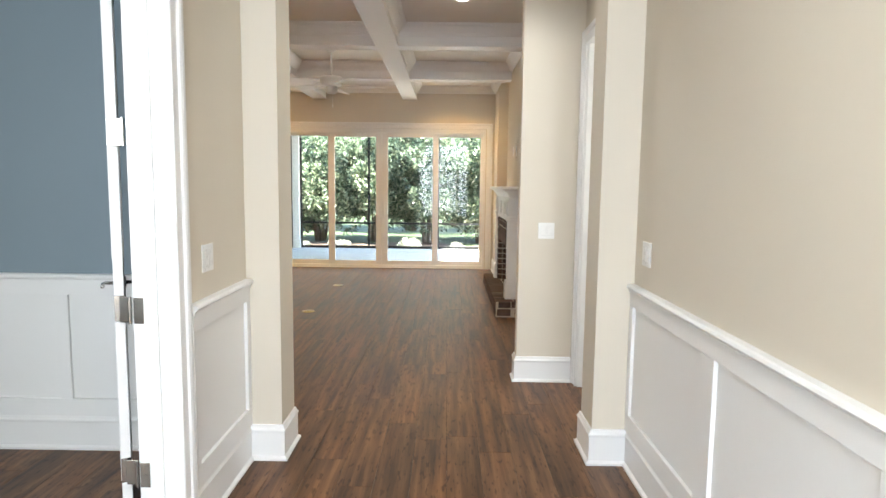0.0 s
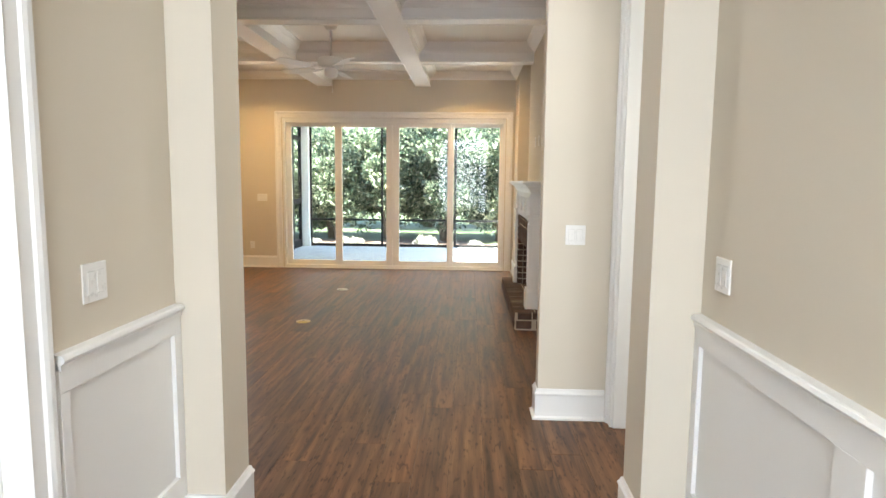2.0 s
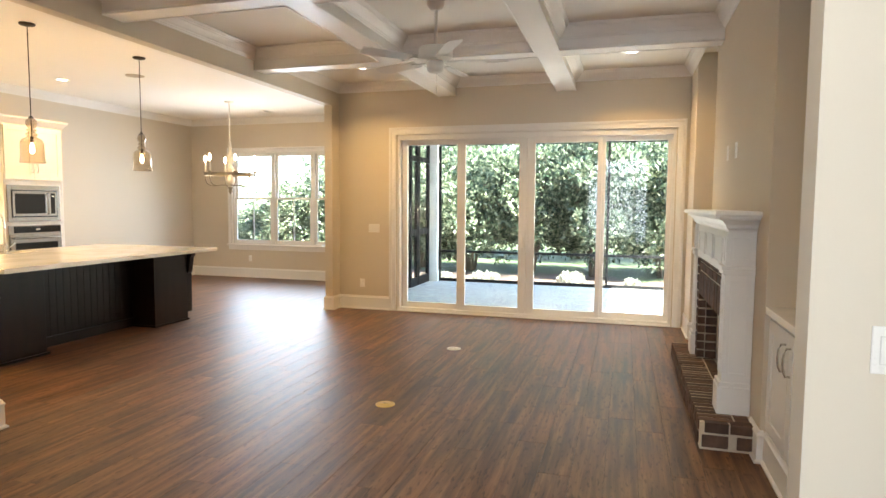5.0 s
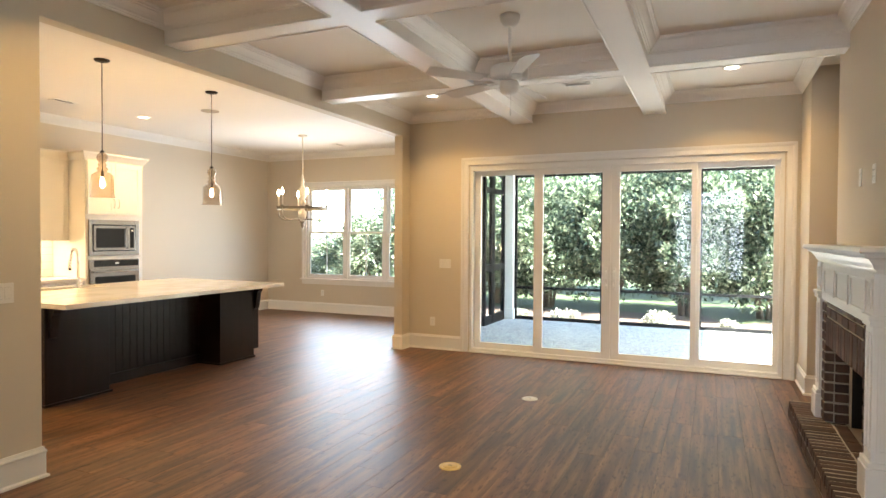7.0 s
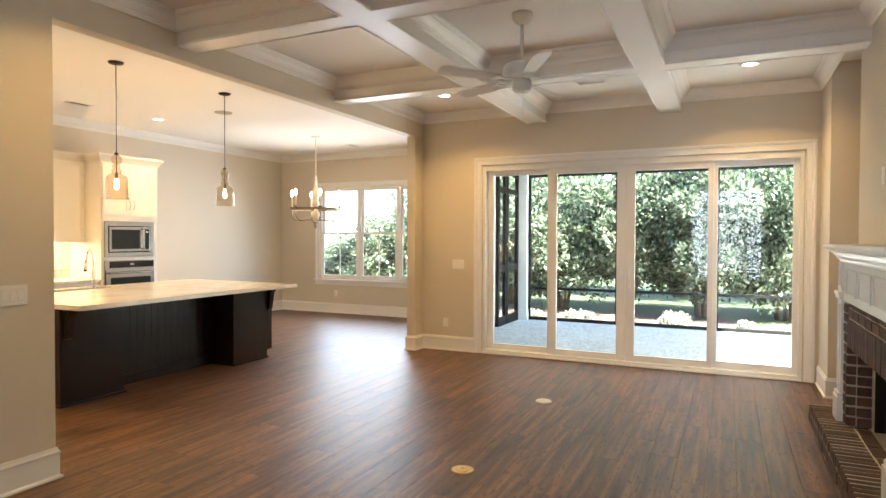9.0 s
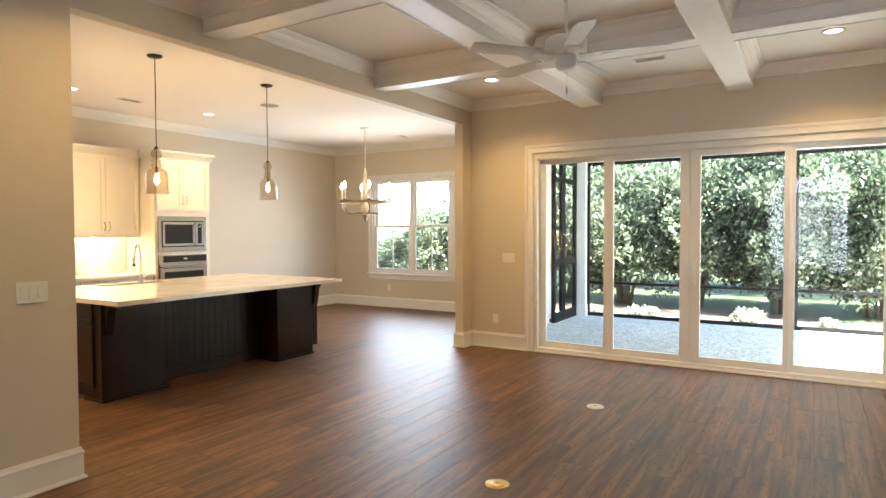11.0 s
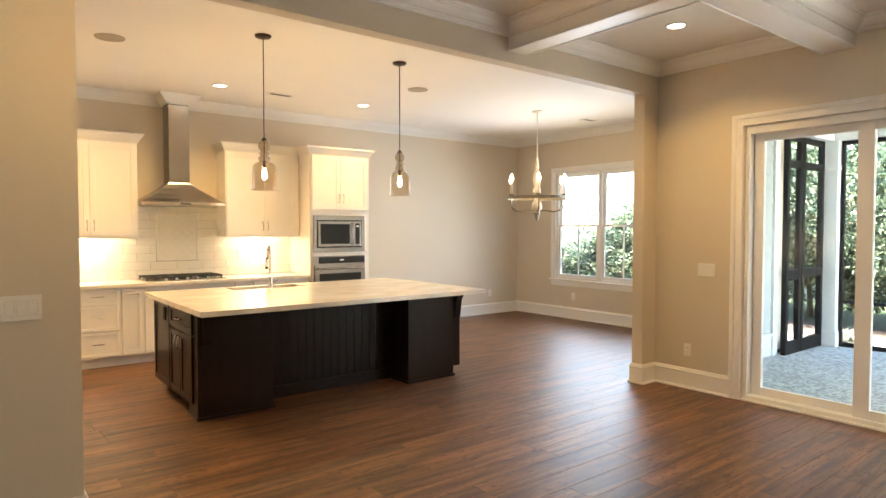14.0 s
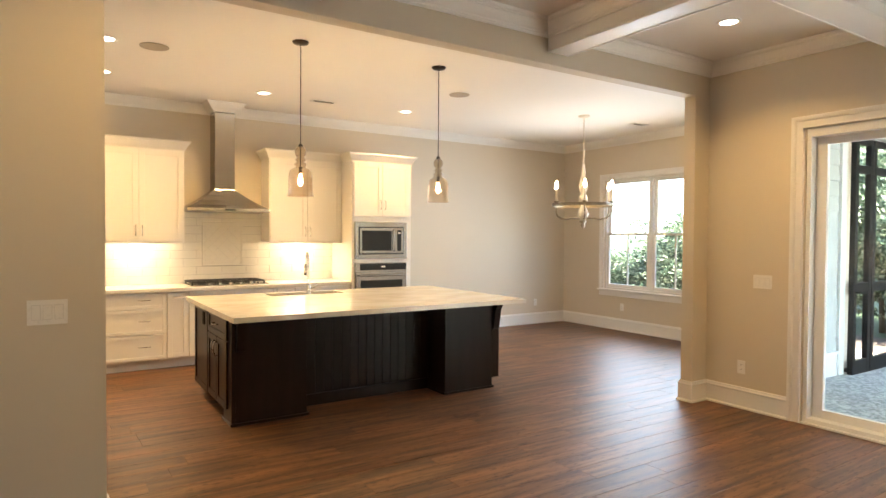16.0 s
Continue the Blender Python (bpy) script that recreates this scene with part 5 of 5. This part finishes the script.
top = thing("island_worktop", "cream veined quartz island worktop with sink cut-out", "worktop", (-4.53, 7.34, 0.873))
bm = bmesh.new()
SX0, SX1, SY0, SY1 = -5.34, -5.06, 6.67, 7.45
box(bm, -5.43, 5.945, 0.875, SX0, 8.715, 0.915)
box(bm, SX1, 5.945, 0.875, -3.625, 8.715, 0.915)
box(bm, SX0, 5.945, 0.875, SX1, SY0, 0.915)
box(bm, SX0, SY1, 0.875, SX1, 8.715, 0.915)
bmesh.ops.remove_doubles(bm, verts=bm.verts, dist=1e-5)
part("slab", local(bm, top), M_QUARTZ, top)
sink = thing("kitchen_sink", "stainless undermount sink in the island", "sink", (-5.2, 7.06, 0.70))
bm = bmesh.new()
box(bm, SX0 - 0.01, SY0 - 0.01, 0.70, SX1 + 0.01, SY1 + 0.01, 0.708)
for a in ((SX0 - 0.01, SY0 - 0.01, SX0, SY1 + 0.01), (SX1, SY0 - 0.01, SX1 + 0.01, SY1 + 0.01), (SX0, SY0 - 0.01, SX1, SY0), (SX0, SY1, SX1, SY1 + 0.01)):
    box(bm, a[0], a[1], 0.708, a[2], a[3], 0.8735)
part("basin", local(bm, sink), M_STEEL, sink)
part("drain", local(lathe(bmesh.new(), [(0.045, 0.708), (0.045, 0.711), (0.0, 0.711)], (-5.2, 7.06, 0), 20, False), sink), M_CHROME, sink)
fc = thing("kitchen_faucet", "chrome gooseneck pull-down faucet on the island", "faucet", (-5.01, 7.03, 0.915))
fc.rotation_euler = (0, 0, math.radians(-20))
part("base", lathe(bmesh.new(), [(0.030, 0), (0.028, 0.012), (0.020, 0.02), (0.019, 0.10), (0.015, 0.11)], n=18), M_CHROME, fc, "", True)
pts = [(0, 0, 0.10), (0, 0, 0.33)] + [(-0.085 + 0.085 * math.cos(a), -0.02 * math.sin(a / 2), 0.33 + 0.095 * math.sin(a)) for a in [math.pi * k / 8 for k in range(1, 9)]] + [(-0.176, -0.03, 0.28)]
part("spout", tube(bmesh.new(), pts, 0.0125, 12), M_CHROME, fc, "", True)
part("spray_head", tube(bmesh.new(), [(-0.175, -0.03, 0.29), (-0.186, -0.032, 0.19)], 0.015, 12, 0.019), M_CHROME, fc, "", True)
part("lever", tube(bmesh.new(), [(0, 0.018, 0.06), (0, 0.05, 0.075), (0.02, 0.09, 0.12)], 0.006, 8), M_CHROME, fc, "", True)

# built-in base cabinet beside the fireplace
bi = cabinet("built_in_cabinet", "white shaker built-in base cabinet beside the fireplace", (2.37, 4.98, 0))
bm = boxed(2.135, 3.99, 0.0, 2.615, 5.975, 0.872, bevel=0.002)
run(bm, BASE, (2.135, 5.975), (2.135, 3.99), (-1, 0), 0, 0)
part("body", local(bm, bi), M_TRIM, bi)
for a, b, hs in ((5.515, 5.94, 5.566), (5.06, 5.511, 5.461), (4.60, 5.05, 4.655), (4.06, 4.596, 4.545)):
    d = part("door", local(shaker(bmesh.new(), a + 0.003, b - 0.003, 0.215, 0.85, 2.135, -1, "y", 0.07), bi), M_TRIM, bi)
    part("handle", local(pull((2.116, hs, 0.715), (0, 0, 1), (-1, 0, 0), 0.14), bi), M_NICKEL, d, "satin nickel bar pull", True)
wt = tagged(new("built_in_worktop", mesh_of("built_in_worktop", boxed(2.10, 3.99, 0.873, 2.615, 5.975, 0.913, bevel=0.005), M_QUARTZ)), "cream quartz top on the built-in cabinet", "worktop")


# ---- hanging lamps ----
def pendant(at):
    o = thing("pendant_lamp", "smoky glass bell pendant lamp with glowing bulb on bronze rod", "pendant lamp", (*at, CEIL), "island pendants")
    part("canopy", lathe(bmesh.new(), [(0.068, 0), (0.068, -0.008), (0.058, -0.018), (0.012, -0.026)], n=28), M_BRONZE, o, "", True)
    part("rod", tube(bmesh.new(), [(0, 0, -0.02), (0, 0, -1.045)], 0.0042, 8), M_BRONZE, o, "", True)
    part("collar", lathe(bmesh.new(), [(0.006, -0.845), (0.014, -0.852), (0.022, -0.864), (0.022, -0.872), (0.008, -0.876)], n=16), M_BRONZE, o, "", True)
    part("socket", lathe(bmesh.new(), [(0.006, -1.035), (0.014, -1.042), (0.014, -1.090), (0.010, -1.095)], n=16), M_BRONZE, o, "", True)
    out = [(0.023, -0.868), (0.036, -0.878), (0.046, -0.896), (0.049, -0.915), (0.045, -0.938), (0.034, -0.954), (0.026, -0.962), (0.030, -0.968), (0.041, -0.974), (0.042, -0.986), (0.031, -0.994), (0.029, -1.000),
           (0.040, -1.006), (0.049, -1.016), (0.048, -1.028), (0.038, -1.038), (0.044, -1.046), (0.066, -1.056), (0.088, -1.074), (0.097, -1.098), (0.099, -1.15), (0.100, -1.24), (0.104, -1.268), (0.109, -1.280), (0.109, -1.285)]
    part("shade", lathe(bmesh.new(), out + [(0.106, -1.286), (0.105, -1.280)], n=36, cap=False), M_AMBER, o, "smoky amber glass bell shade with stacked rings", True)
    bulb = part("bulb", lathe(bmesh.new(), [(0.006, -1.095), (0.010, -1.105), (0.018, -1.135), (0.021, -1.158), (0.018, -1.180), (0.009, -1.198), (0.001, -1.202)], n=20), M_BULB, o, "glowing warm bulb", True)
    for sh in o.children:
        if sh.name.startswith("shade") or sh.name.startswith("bulb"):
            sh.visible_shadow = False
    lamp("pendant_glow", 'POINT', (*at, CEIL - 1.16), (*at, 0), PENDANT_W, WARM, 0.03)


pendant((-4.055, 6.60))
pendant((-4.055, 7.965))

ch = thing("chandelier", "distressed white chandelier with iron ring and candle bulbs", "chandelier", (-4.92, 10.81, CEIL))
part("canopy", lathe(bmesh.new(), [(0.075, 0), (0.075, -0.012), (0.06, -0.022), (0.015, -0.03)], n=24), M_WHITEMETAL, ch, "", True)
part("rod", tube(bmesh.new(), [(0, 0, -0.02), (0, 0, -0.66)], 0.008, 8), M_WHITEMETAL, ch, "", True)
part("spindle", lathe(bmesh.new(), [(0.012, -0.64), (0.022, -0.70), (0.030, -0.76), (0.024, -0.80), (0.046, -0.86), (0.060, -0.93), (0.050, -0.99), (0.030, -1.03), (0.056, -1.08), (0.058, -1.12), (0.034, -1.16), (0.030, -1.20), (0.060, -1.26), (0.075, -1.31), (0.055, -1.36), (0.030, -1.39)], n=20), M_WHITEMETAL, ch, "whitewashed turned wooden spindle", True)
part("finial", lathe(bmesh.new(), [(0.04, -1.39), (0.05, -1.41), (0.02, -1.43), (0.034, -1.455), (0.012, -1.49), (0.003, -1.51)], n=18), M_DISTRESS, ch, "", True)
bm = lathe(bmesh.new(), [(0.400, -1.205), (0.407, -1.205), (0.407, -1.165), (0.400, -1.165), (0.400, -1.205)], n=56, cap=False)
part("ring", bm, M_DISTRESS, ch, "weathered iron ring")
for k in range(6):
    a = math.radians(60 * k + 17)
    c, s_ = math.cos(a), math.sin(a)
    pts = [(0.04 * c, 0.04 * s_, -1.36), (0.16 * c, 0.16 * s_, -1.36), (0.25 * c, 0.25 * s_, -1.375), (0.33 * c, 0.33 * s_, -1.365), (0.385 * c, 0.385 * s_, -1.33), (0.407 * c, 0.407 * s_, -1.27), (0.405 * c, 0.405 * s_, -1.18)]
    part("arm", tube(bmesh.new(), pts, 0.009, 8), M_DISTRESS, ch, "", True)
    at = (0.405 * c, 0.405 * s_, 0)
    cup = part("candle_cup", lathe(bmesh.new(), [(0.014, -1.17), (0.034, -1.155), (0.038, -1.145), (0.016, -1.14)], at, 16), M_DISTRESS, ch, "", True)
    part("candle", lathe(bmesh.new(), [(0.0135, -1.145), (0.0135, -0.985), (0.010, -0.98)], at, 14), M_CANDLE, ch, "cream candle sleeve", True)
    part("bulb", lathe(bmesh.new(), [(0.008, -0.98), (0.021, -0.955), (0.024, -0.935), (0.015, -0.895), (0.001, -0.868)], at, 14), M_FLAME, ch, "glowing candle bulb", True)
lamp("chandelier_glow", 'POINT', (-4.92, 10.81, 2.12), (-4.92, 10.81, 0), CHAND_W, WARM, 0.30)

# ---- porch and garden ----
PZ = -0.05
setting("porch_floor", boxed(-2.52, 10.2, -0.3, 3.4, 14.0, PZ), M_PORCH, "pebbled pale concrete porch floor", "porch floor")
setting("porch_ceiling", boxed(-2.52, 10.2, 2.82, 3.4, 14.0, 2.95), M_PORCHCEIL, "pale blue painted porch ceiling", "porch ceiling")
bm = boxed(-2.5, 13.72, 2.68, 3.4, 13.90, 2.82, bevel=0.004)
box(bm, -2.5, 12.62, 2.68, -2.30, 13.72, 2.82, 0.004)
setting("porch_beam", bm, M_PORCHTRIM, "white porch fascia beam", "porch beam")
# lapped siding on the porch's end wall
siding = thing("siding", "pale grey lapped board siding on the porch wall", "siding", (-2.52, 11.3, 0), kind="structure")
for k in range(15):
    z0 = 0.22 + 0.178 * k
    bm = bmesh.new()
    prof = [(0.0, z0), (0.018, z0), (0.018, z0 + 0.012), (0.004, min(z0 + 0.19, 2.82)), (0, min(z0 + 0.19, 2.82))]
    run(bm, prof, (-2.52, 10.2), (-2.52, 12.42), (1, 0))
    part("board", local(bm, siding), M_SIDING, siding)
bm = boxed(-2.52, 10.2, PZ, -2.49, 12.42, 0.22, bevel=0.003)
box(bm, -2.52, 10.2, 0.20, -2.475, 12.42, 0.235, 0.003)
box(bm, -2.52, 12.42, PZ, -2.475, 12.55, 2.82, 0.003)
setting("trim_siding", bm, M_PORCHTRIM, "white exterior corner board and skirt", "exterior trim")
# porch column
col = thing("porch_column", "white square porch column with base and cap trim", "porch column", (-2.33, 13.77, PZ))
part("shaft", boxed(-0.09, -0.09, 0, 0.09, 0.09, 2.73, bevel=0.004), M_PORCHTRIM, col)
part("base_trim", boxed(-0.105, -0.105, 0, 0.105, 0.105, 0.20, bevel=0.004), M_PORCHTRIM, col)
part("cap_trim", boxed(-0.105, -0.105, 2.35, 0.105, 0.105, 2.41, bevel=0.004), M_PORCHTRIM, col)
copy_thing(col, pose(3.30, 13.77, PZ))
# black screen frames along the garden side
screen = thing("porch_screen", "black aluminium porch screen frame", "screen frame", (0, 13.8, PZ))
for x in (-2.215, -0.615, 1.02, 2.66, 3.19):
    part("post", boxed(x - 0.022, -0.025, 0, x + 0.022, 0.025, 2.73, bevel=0.003), M_BLACKFRAME, screen)
for z, h in ((0.02, 0.04), (0.60, 0.022), (2.705, 0.03)):
    part("rail", boxed(-2.215, -0.02, z - h, 3.19, 0.02, z + h, bevel=0.003), M_BLACKFRAME, screen)
sd = thing("screen_door", "black aluminium screen door at the porch end", "screen door", (-2.42, 13.0, PZ))
for y0, y1 in ((12.56, 12.99), (13.01, 13.66)):
    bm = bmesh.new()
    box(bm, -0.03, y0 - 13.0, 0, 0.03, y0 - 13.0 + 0.07, 2.73, 0.003)
    box(bm, -0.03, y1 - 13.0 - 0.07, 0, 0.03, y1 - 13.0, 2.73, 0.003)
    fr = part("stile_frame", bm, M_BLACKFRAME, sd)
    for z0, z1 in ((0, 0.16), (0.95, 1.06), (2.33, 2.42), (2.66, 2.73)):
        part("rail", boxed(-0.028, y0 - 13.0 + 0.07, z0, 0.028, y1 - 13.0 - 0.07, z1, bevel=0.003), M_BLACKFRAME, fr)
part("lever", tube(bmesh.new(), [(0.03, -0.40, 0.95), (0.09, -0.40, 0.95), (0.10, -0.30, 0.95)], 0.009, 8), M_BLACKFRAME, sd)


# ---- planting ----
def leaf_cloud(name, centres, count, size, material, seed, spread=1.0, up=0.25):
    """Many folded leaves strewn over lumps: centres are (x, y, z, radius)."""
    r = np.random.default_rng(seed)
    c = np.array(centres)
    w = c[:, 3] ** 2
    pick = r.choice(len(c), count, p=w / w.sum())
    d = r.normal(size=(count, 3))
    d /= np.linalg.norm(d, axis=1, keepdims=True)
    rad = c[pick, 3] * (0.55 + 0.5 * r.random(count) ** 0.5) * spread
    p = c[pick, :3] + d * rad[:, None]
    p[:, 2] = np.maximum(p[:, 2], 0.02)
    axis = d * 0.8 + r.normal(size=(count, 3)) * 0.55
    axis[:, 2] += up
    axis /= np.linalg.norm(axis, axis=1, keepdims=True)
    side = np.cross(axis, r.normal(size=(count, 3)))
    side /= np.linalg.norm(side, axis=1, keepdims=True)
    nrm = np.cross(side, axis)
    ln = size * (0.65 + 0.7 * r.random(count))[:, None]
    wd = ln * (0.19 + 0.05 * r.random(count))[:, None]
    v = np.stack([p, p + axis * ln * 0.5 + side * wd + nrm * wd * 0.35, p + axis * ln, p + axis * ln * 0.5 - side * wd + nrm * wd * 0.35], axis=1).reshape(-1, 3)
    k = np.arange(count) * 4
    f = np.concatenate([np.stack([k, k + 1, k + 2], 1), np.stack([k, k + 2, k + 3], 1)])
    me = bpy.data.meshes.new(name)
    me.from_pydata(v.tolist(), [], f.tolist())
    me.materials.append(material)
    return me


def shrub_tree(name, label, category, height, width, stems, leaves, leaf, material, seed, group, clear=0.45):
    """A multi-stemmed shrub or small tree: tapered stems and limbs, and a crown of leaf clumps with gaps."""
    r = random.Random(seed)
    o = thing(name, label, category, (0, 0, 0), group)
    lumps = []
    bm = bmesh.new()
    for s in range(stems):
        a = 2 * math.pi * (s + r.random() * 0.6) / stems
        lean = width * 0.5 * (0.35 + 0.5 * r.random())
        pts = [(0.12 * math.cos(a), 0.12 * math.sin(a), -0.04)]
        for k in range(1, 6):
            f = k / 5
            pts.append((math.cos(a) * lean * f + r.uniform(-0.06, 0.06), math.sin(a) * lean * f + r.uniform(-0.06, 0.06), height * 0.86 * f * (0.8 + 0.2 * r.random())))
        tube(bm, pts, 0.045 * height / 3, 7, 0.012)
        for k in range(2, 6):
            b = Vector(pts[k])
            for _ in range(3):
                q = b + Vector((r.uniform(-1, 1) * width * 0.27, r.uniform(-1, 1) * width * 0.27, r.uniform(-0.05, 0.28) * height * 0.35))
                tube(bm, [b, (b + q) / 2 + Vector((0, 0, 0.04)), q], 0.014, 5, 0.005)
                lumps.append((q.x, q.y, max(q.z, clear), r.uniform(0.20, 0.40) * width / 2.4))
    for _ in range(int(10 * width)):
        a, f = r.uniform(0, 6.283), r.random() ** 0.5
        z = clear + (height - clear) * r.random()
        w = width * 0.5 * (1 - 0.45 * (z / height) ** 2)
        lumps.append((math.cos(a) * w * f, math.sin(a) * w * f, z, r.uniform(0.18, 0.38) * width / 2.4))
    part("trunk", bm, M_BARK, o, "grey-brown stems", True)
    cr = new("crown", leaf_cloud("crown", lumps, leaves, leaf, material, seed))
    cr.parent = o
    return o


hr = random.Random(5)
kinds = [shrub_tree("evergreen_shrub", "tall glossy dark green magnolia-like shrub in sunlight", "shrub", 3.0 + 0.3 * k, 2.7, 7, 26000, 0.115, M_LEAF, 20 + k, "hedge of tall shrubs", 0.5) for k in range(3)]
row = []
x = -13.0
i = 0
while x < 11.5:
    row.append((x, 17.7 + hr.uniform(-0.4, 0.4), i % 3))
    x += 1.65 + hr.uniform(-0.2, 0.25)
    i += 1
used = set()
for x, y, k in row:
    low = 0.42 if x < -8.9 else (0.72 if x < -6.6 else 1.0)
    m = pose(x, y, -0.24, 0, 0, hr.uniform(0, 360))
    if low < 1:
        o = copy_thing(kinds[k], m)
        o.scale = (1, 1, low)
    elif k not in used:
        kinds[k].matrix_basis = m
        used.add(k)
    else:
        copy_thing(kinds[k], m)
trees = [shrub_tree("tree", "light green leafy tree behind the hedge", "tree", 6.2 + 0.8 * k, 4.2, 4, 20000, 0.14, M_LEAF2, 40 + k, "trees behind the hedge", 1.6) for k in range(2)]
used = set()
for i in range(6):
    k = i % 2
    m = pose(-6.5 + 3.3 * i + hr.uniform(-0.6, 0.6), 21.0 + hr.uniform(-0.8, 1.6), -0.24, 0, 0, hr.uniform(0, 360))
    if k not in used:
        trees[k].matrix_basis = m
        used.add(k)
    else:
        copy_thing(trees[k], m)


def low_shrub(seed):
    r = random.Random(seed)
    o = thing("low_shrub", "pale sunlit low spreading shrub in the mulch bed", "shrub", (0, 0, 0), "low shrubs along the porch")
    bm = bmesh.new()
    for k in range(5):
        a = 1.26 * k
        tube(bm, [(0, 0, -0.03), (0.14 * math.cos(a), 0.14 * math.sin(a), 0.16)], 0.012, 5, 0.005)
    part("stems", bm, M_BARK, o)
    lumps = [(r.uniform(-0.26, 0.26), r.uniform(-0.22, 0.22), r.uniform(0.10, 0.26), r.uniform(0.12, 0.2)) for _ in range(9)]
    cr = new("crown", leaf_cloud("crown", lumps, 900, 0.15, M_SUNLIT_SHRUB, seed, 1.0, 0.6))
    cr.parent = o
    return o


ls = low_shrub(70)
spots = [(-4.2, 15.3), (-2.5, 15.1), (-1.55, 15.0), (0.25, 15.15), (1.5, 15.2), (2.5, 15.0), (3.6, 15.2), (-5.6, 15.2)]
ls.matrix_basis = pose(*spots[0], -0.24, 0, 0, 10) @ Matrix.Scale(0.72, 4)
for i, (x, y) in enumerate(spots[1:]):
    copy_thing(ls, pose(x, y, -0.24, 0, 0, 47 * i) @ Matrix.Scale(0.62 + 0.13 * (i % 3), 4))

# ---- floor planks ----
PW, PL = 0.178, 1.22
def plank_mesh():
    bm = bmesh.new()
    box(bm, 0.0009, 0.0006, -0.006, PW - 0.0009, PL - 0.0006, 0)
    top = [e for e in bm.edges if all(abs(v.co.z) < 1e-6 for v in e.verts)]
    bmesh.ops.bevel(bm, geom=top, offset=0.0006, segments=1, affect='EDGES')
    return mesh_of("plank", bm, M_PLANK)


pm = plank_mesh()
rng = random.Random(4)
near, far = [], []
k0, k1 = int(-7.16 // PW), int(3.6 // PW) + 1
for k in range(k0, k1):
    x = k * PW
    spans = []
    if x + PW > 2.2:
        spans = [(2.6, 4.2)]
    elif x > -2.72:
        spans = [(-3.2, 10.08)] if x > -0.02 else [(-2.5, 2.6), (2.7, 10.04)]
    else:
        spans = [(2.7, 12.66)]
        if x > -3.3:
            spans.append((-2.5, 2.6))
    if 2.0 < x < 2.4:
        spans = [(-3.2, 10.04)] if x < 2.1 else [(-3.2, 10.0)]
    for s0, s1 in spans:
        y = s0 - rng.random() * PL
        while y < s1:
            a, b = max(y, s0), min(y + PL, s1)
            if b - a > 0.02:
                hot = (-2.4 < x < 2.0 and 0.6 < a < 9.9)
                (near if hot and len(near) < 300 else far).append((x, a, b))
            y += PL
for x, a, b in near:
    o = new("plank", pm)
    o.location = (x, a, 0)
    o.scale = (1, (b - a) / PL, 1)
    o.parent = floor
verts, faces = [], []
for x, a, b in far:
    i = len(verts)
    for wide, inset, z in ((0.0009, 0.0006, -0.006), (0.0009, 0.0006, -0.0006), (0.0015, 0.0012, 0.0)):
        verts += [(x + wide, a + inset, z), (x + PW - wide, a + inset, z), (x + PW - wide, b - inset, z), (x + wide, b - inset, z)]
    for r in (0, 4):
        for q in range(4):
            faces.append((i + r + q, i + r + (q + 1) % 4, i + r + 4 + (q + 1) % 4, i + r + 4 + q))
    faces.append((i + 8, i + 9, i + 10, i + 11))
me = bpy.data.meshes.new("planks_rest")
me.from_pydata(verts, [], faces)
me.materials.append(M_PLANK)
rest = tagged(new("planks_rest", me), "brown wood-look floor planks", "", "", "stuff")
rest.parent = floor
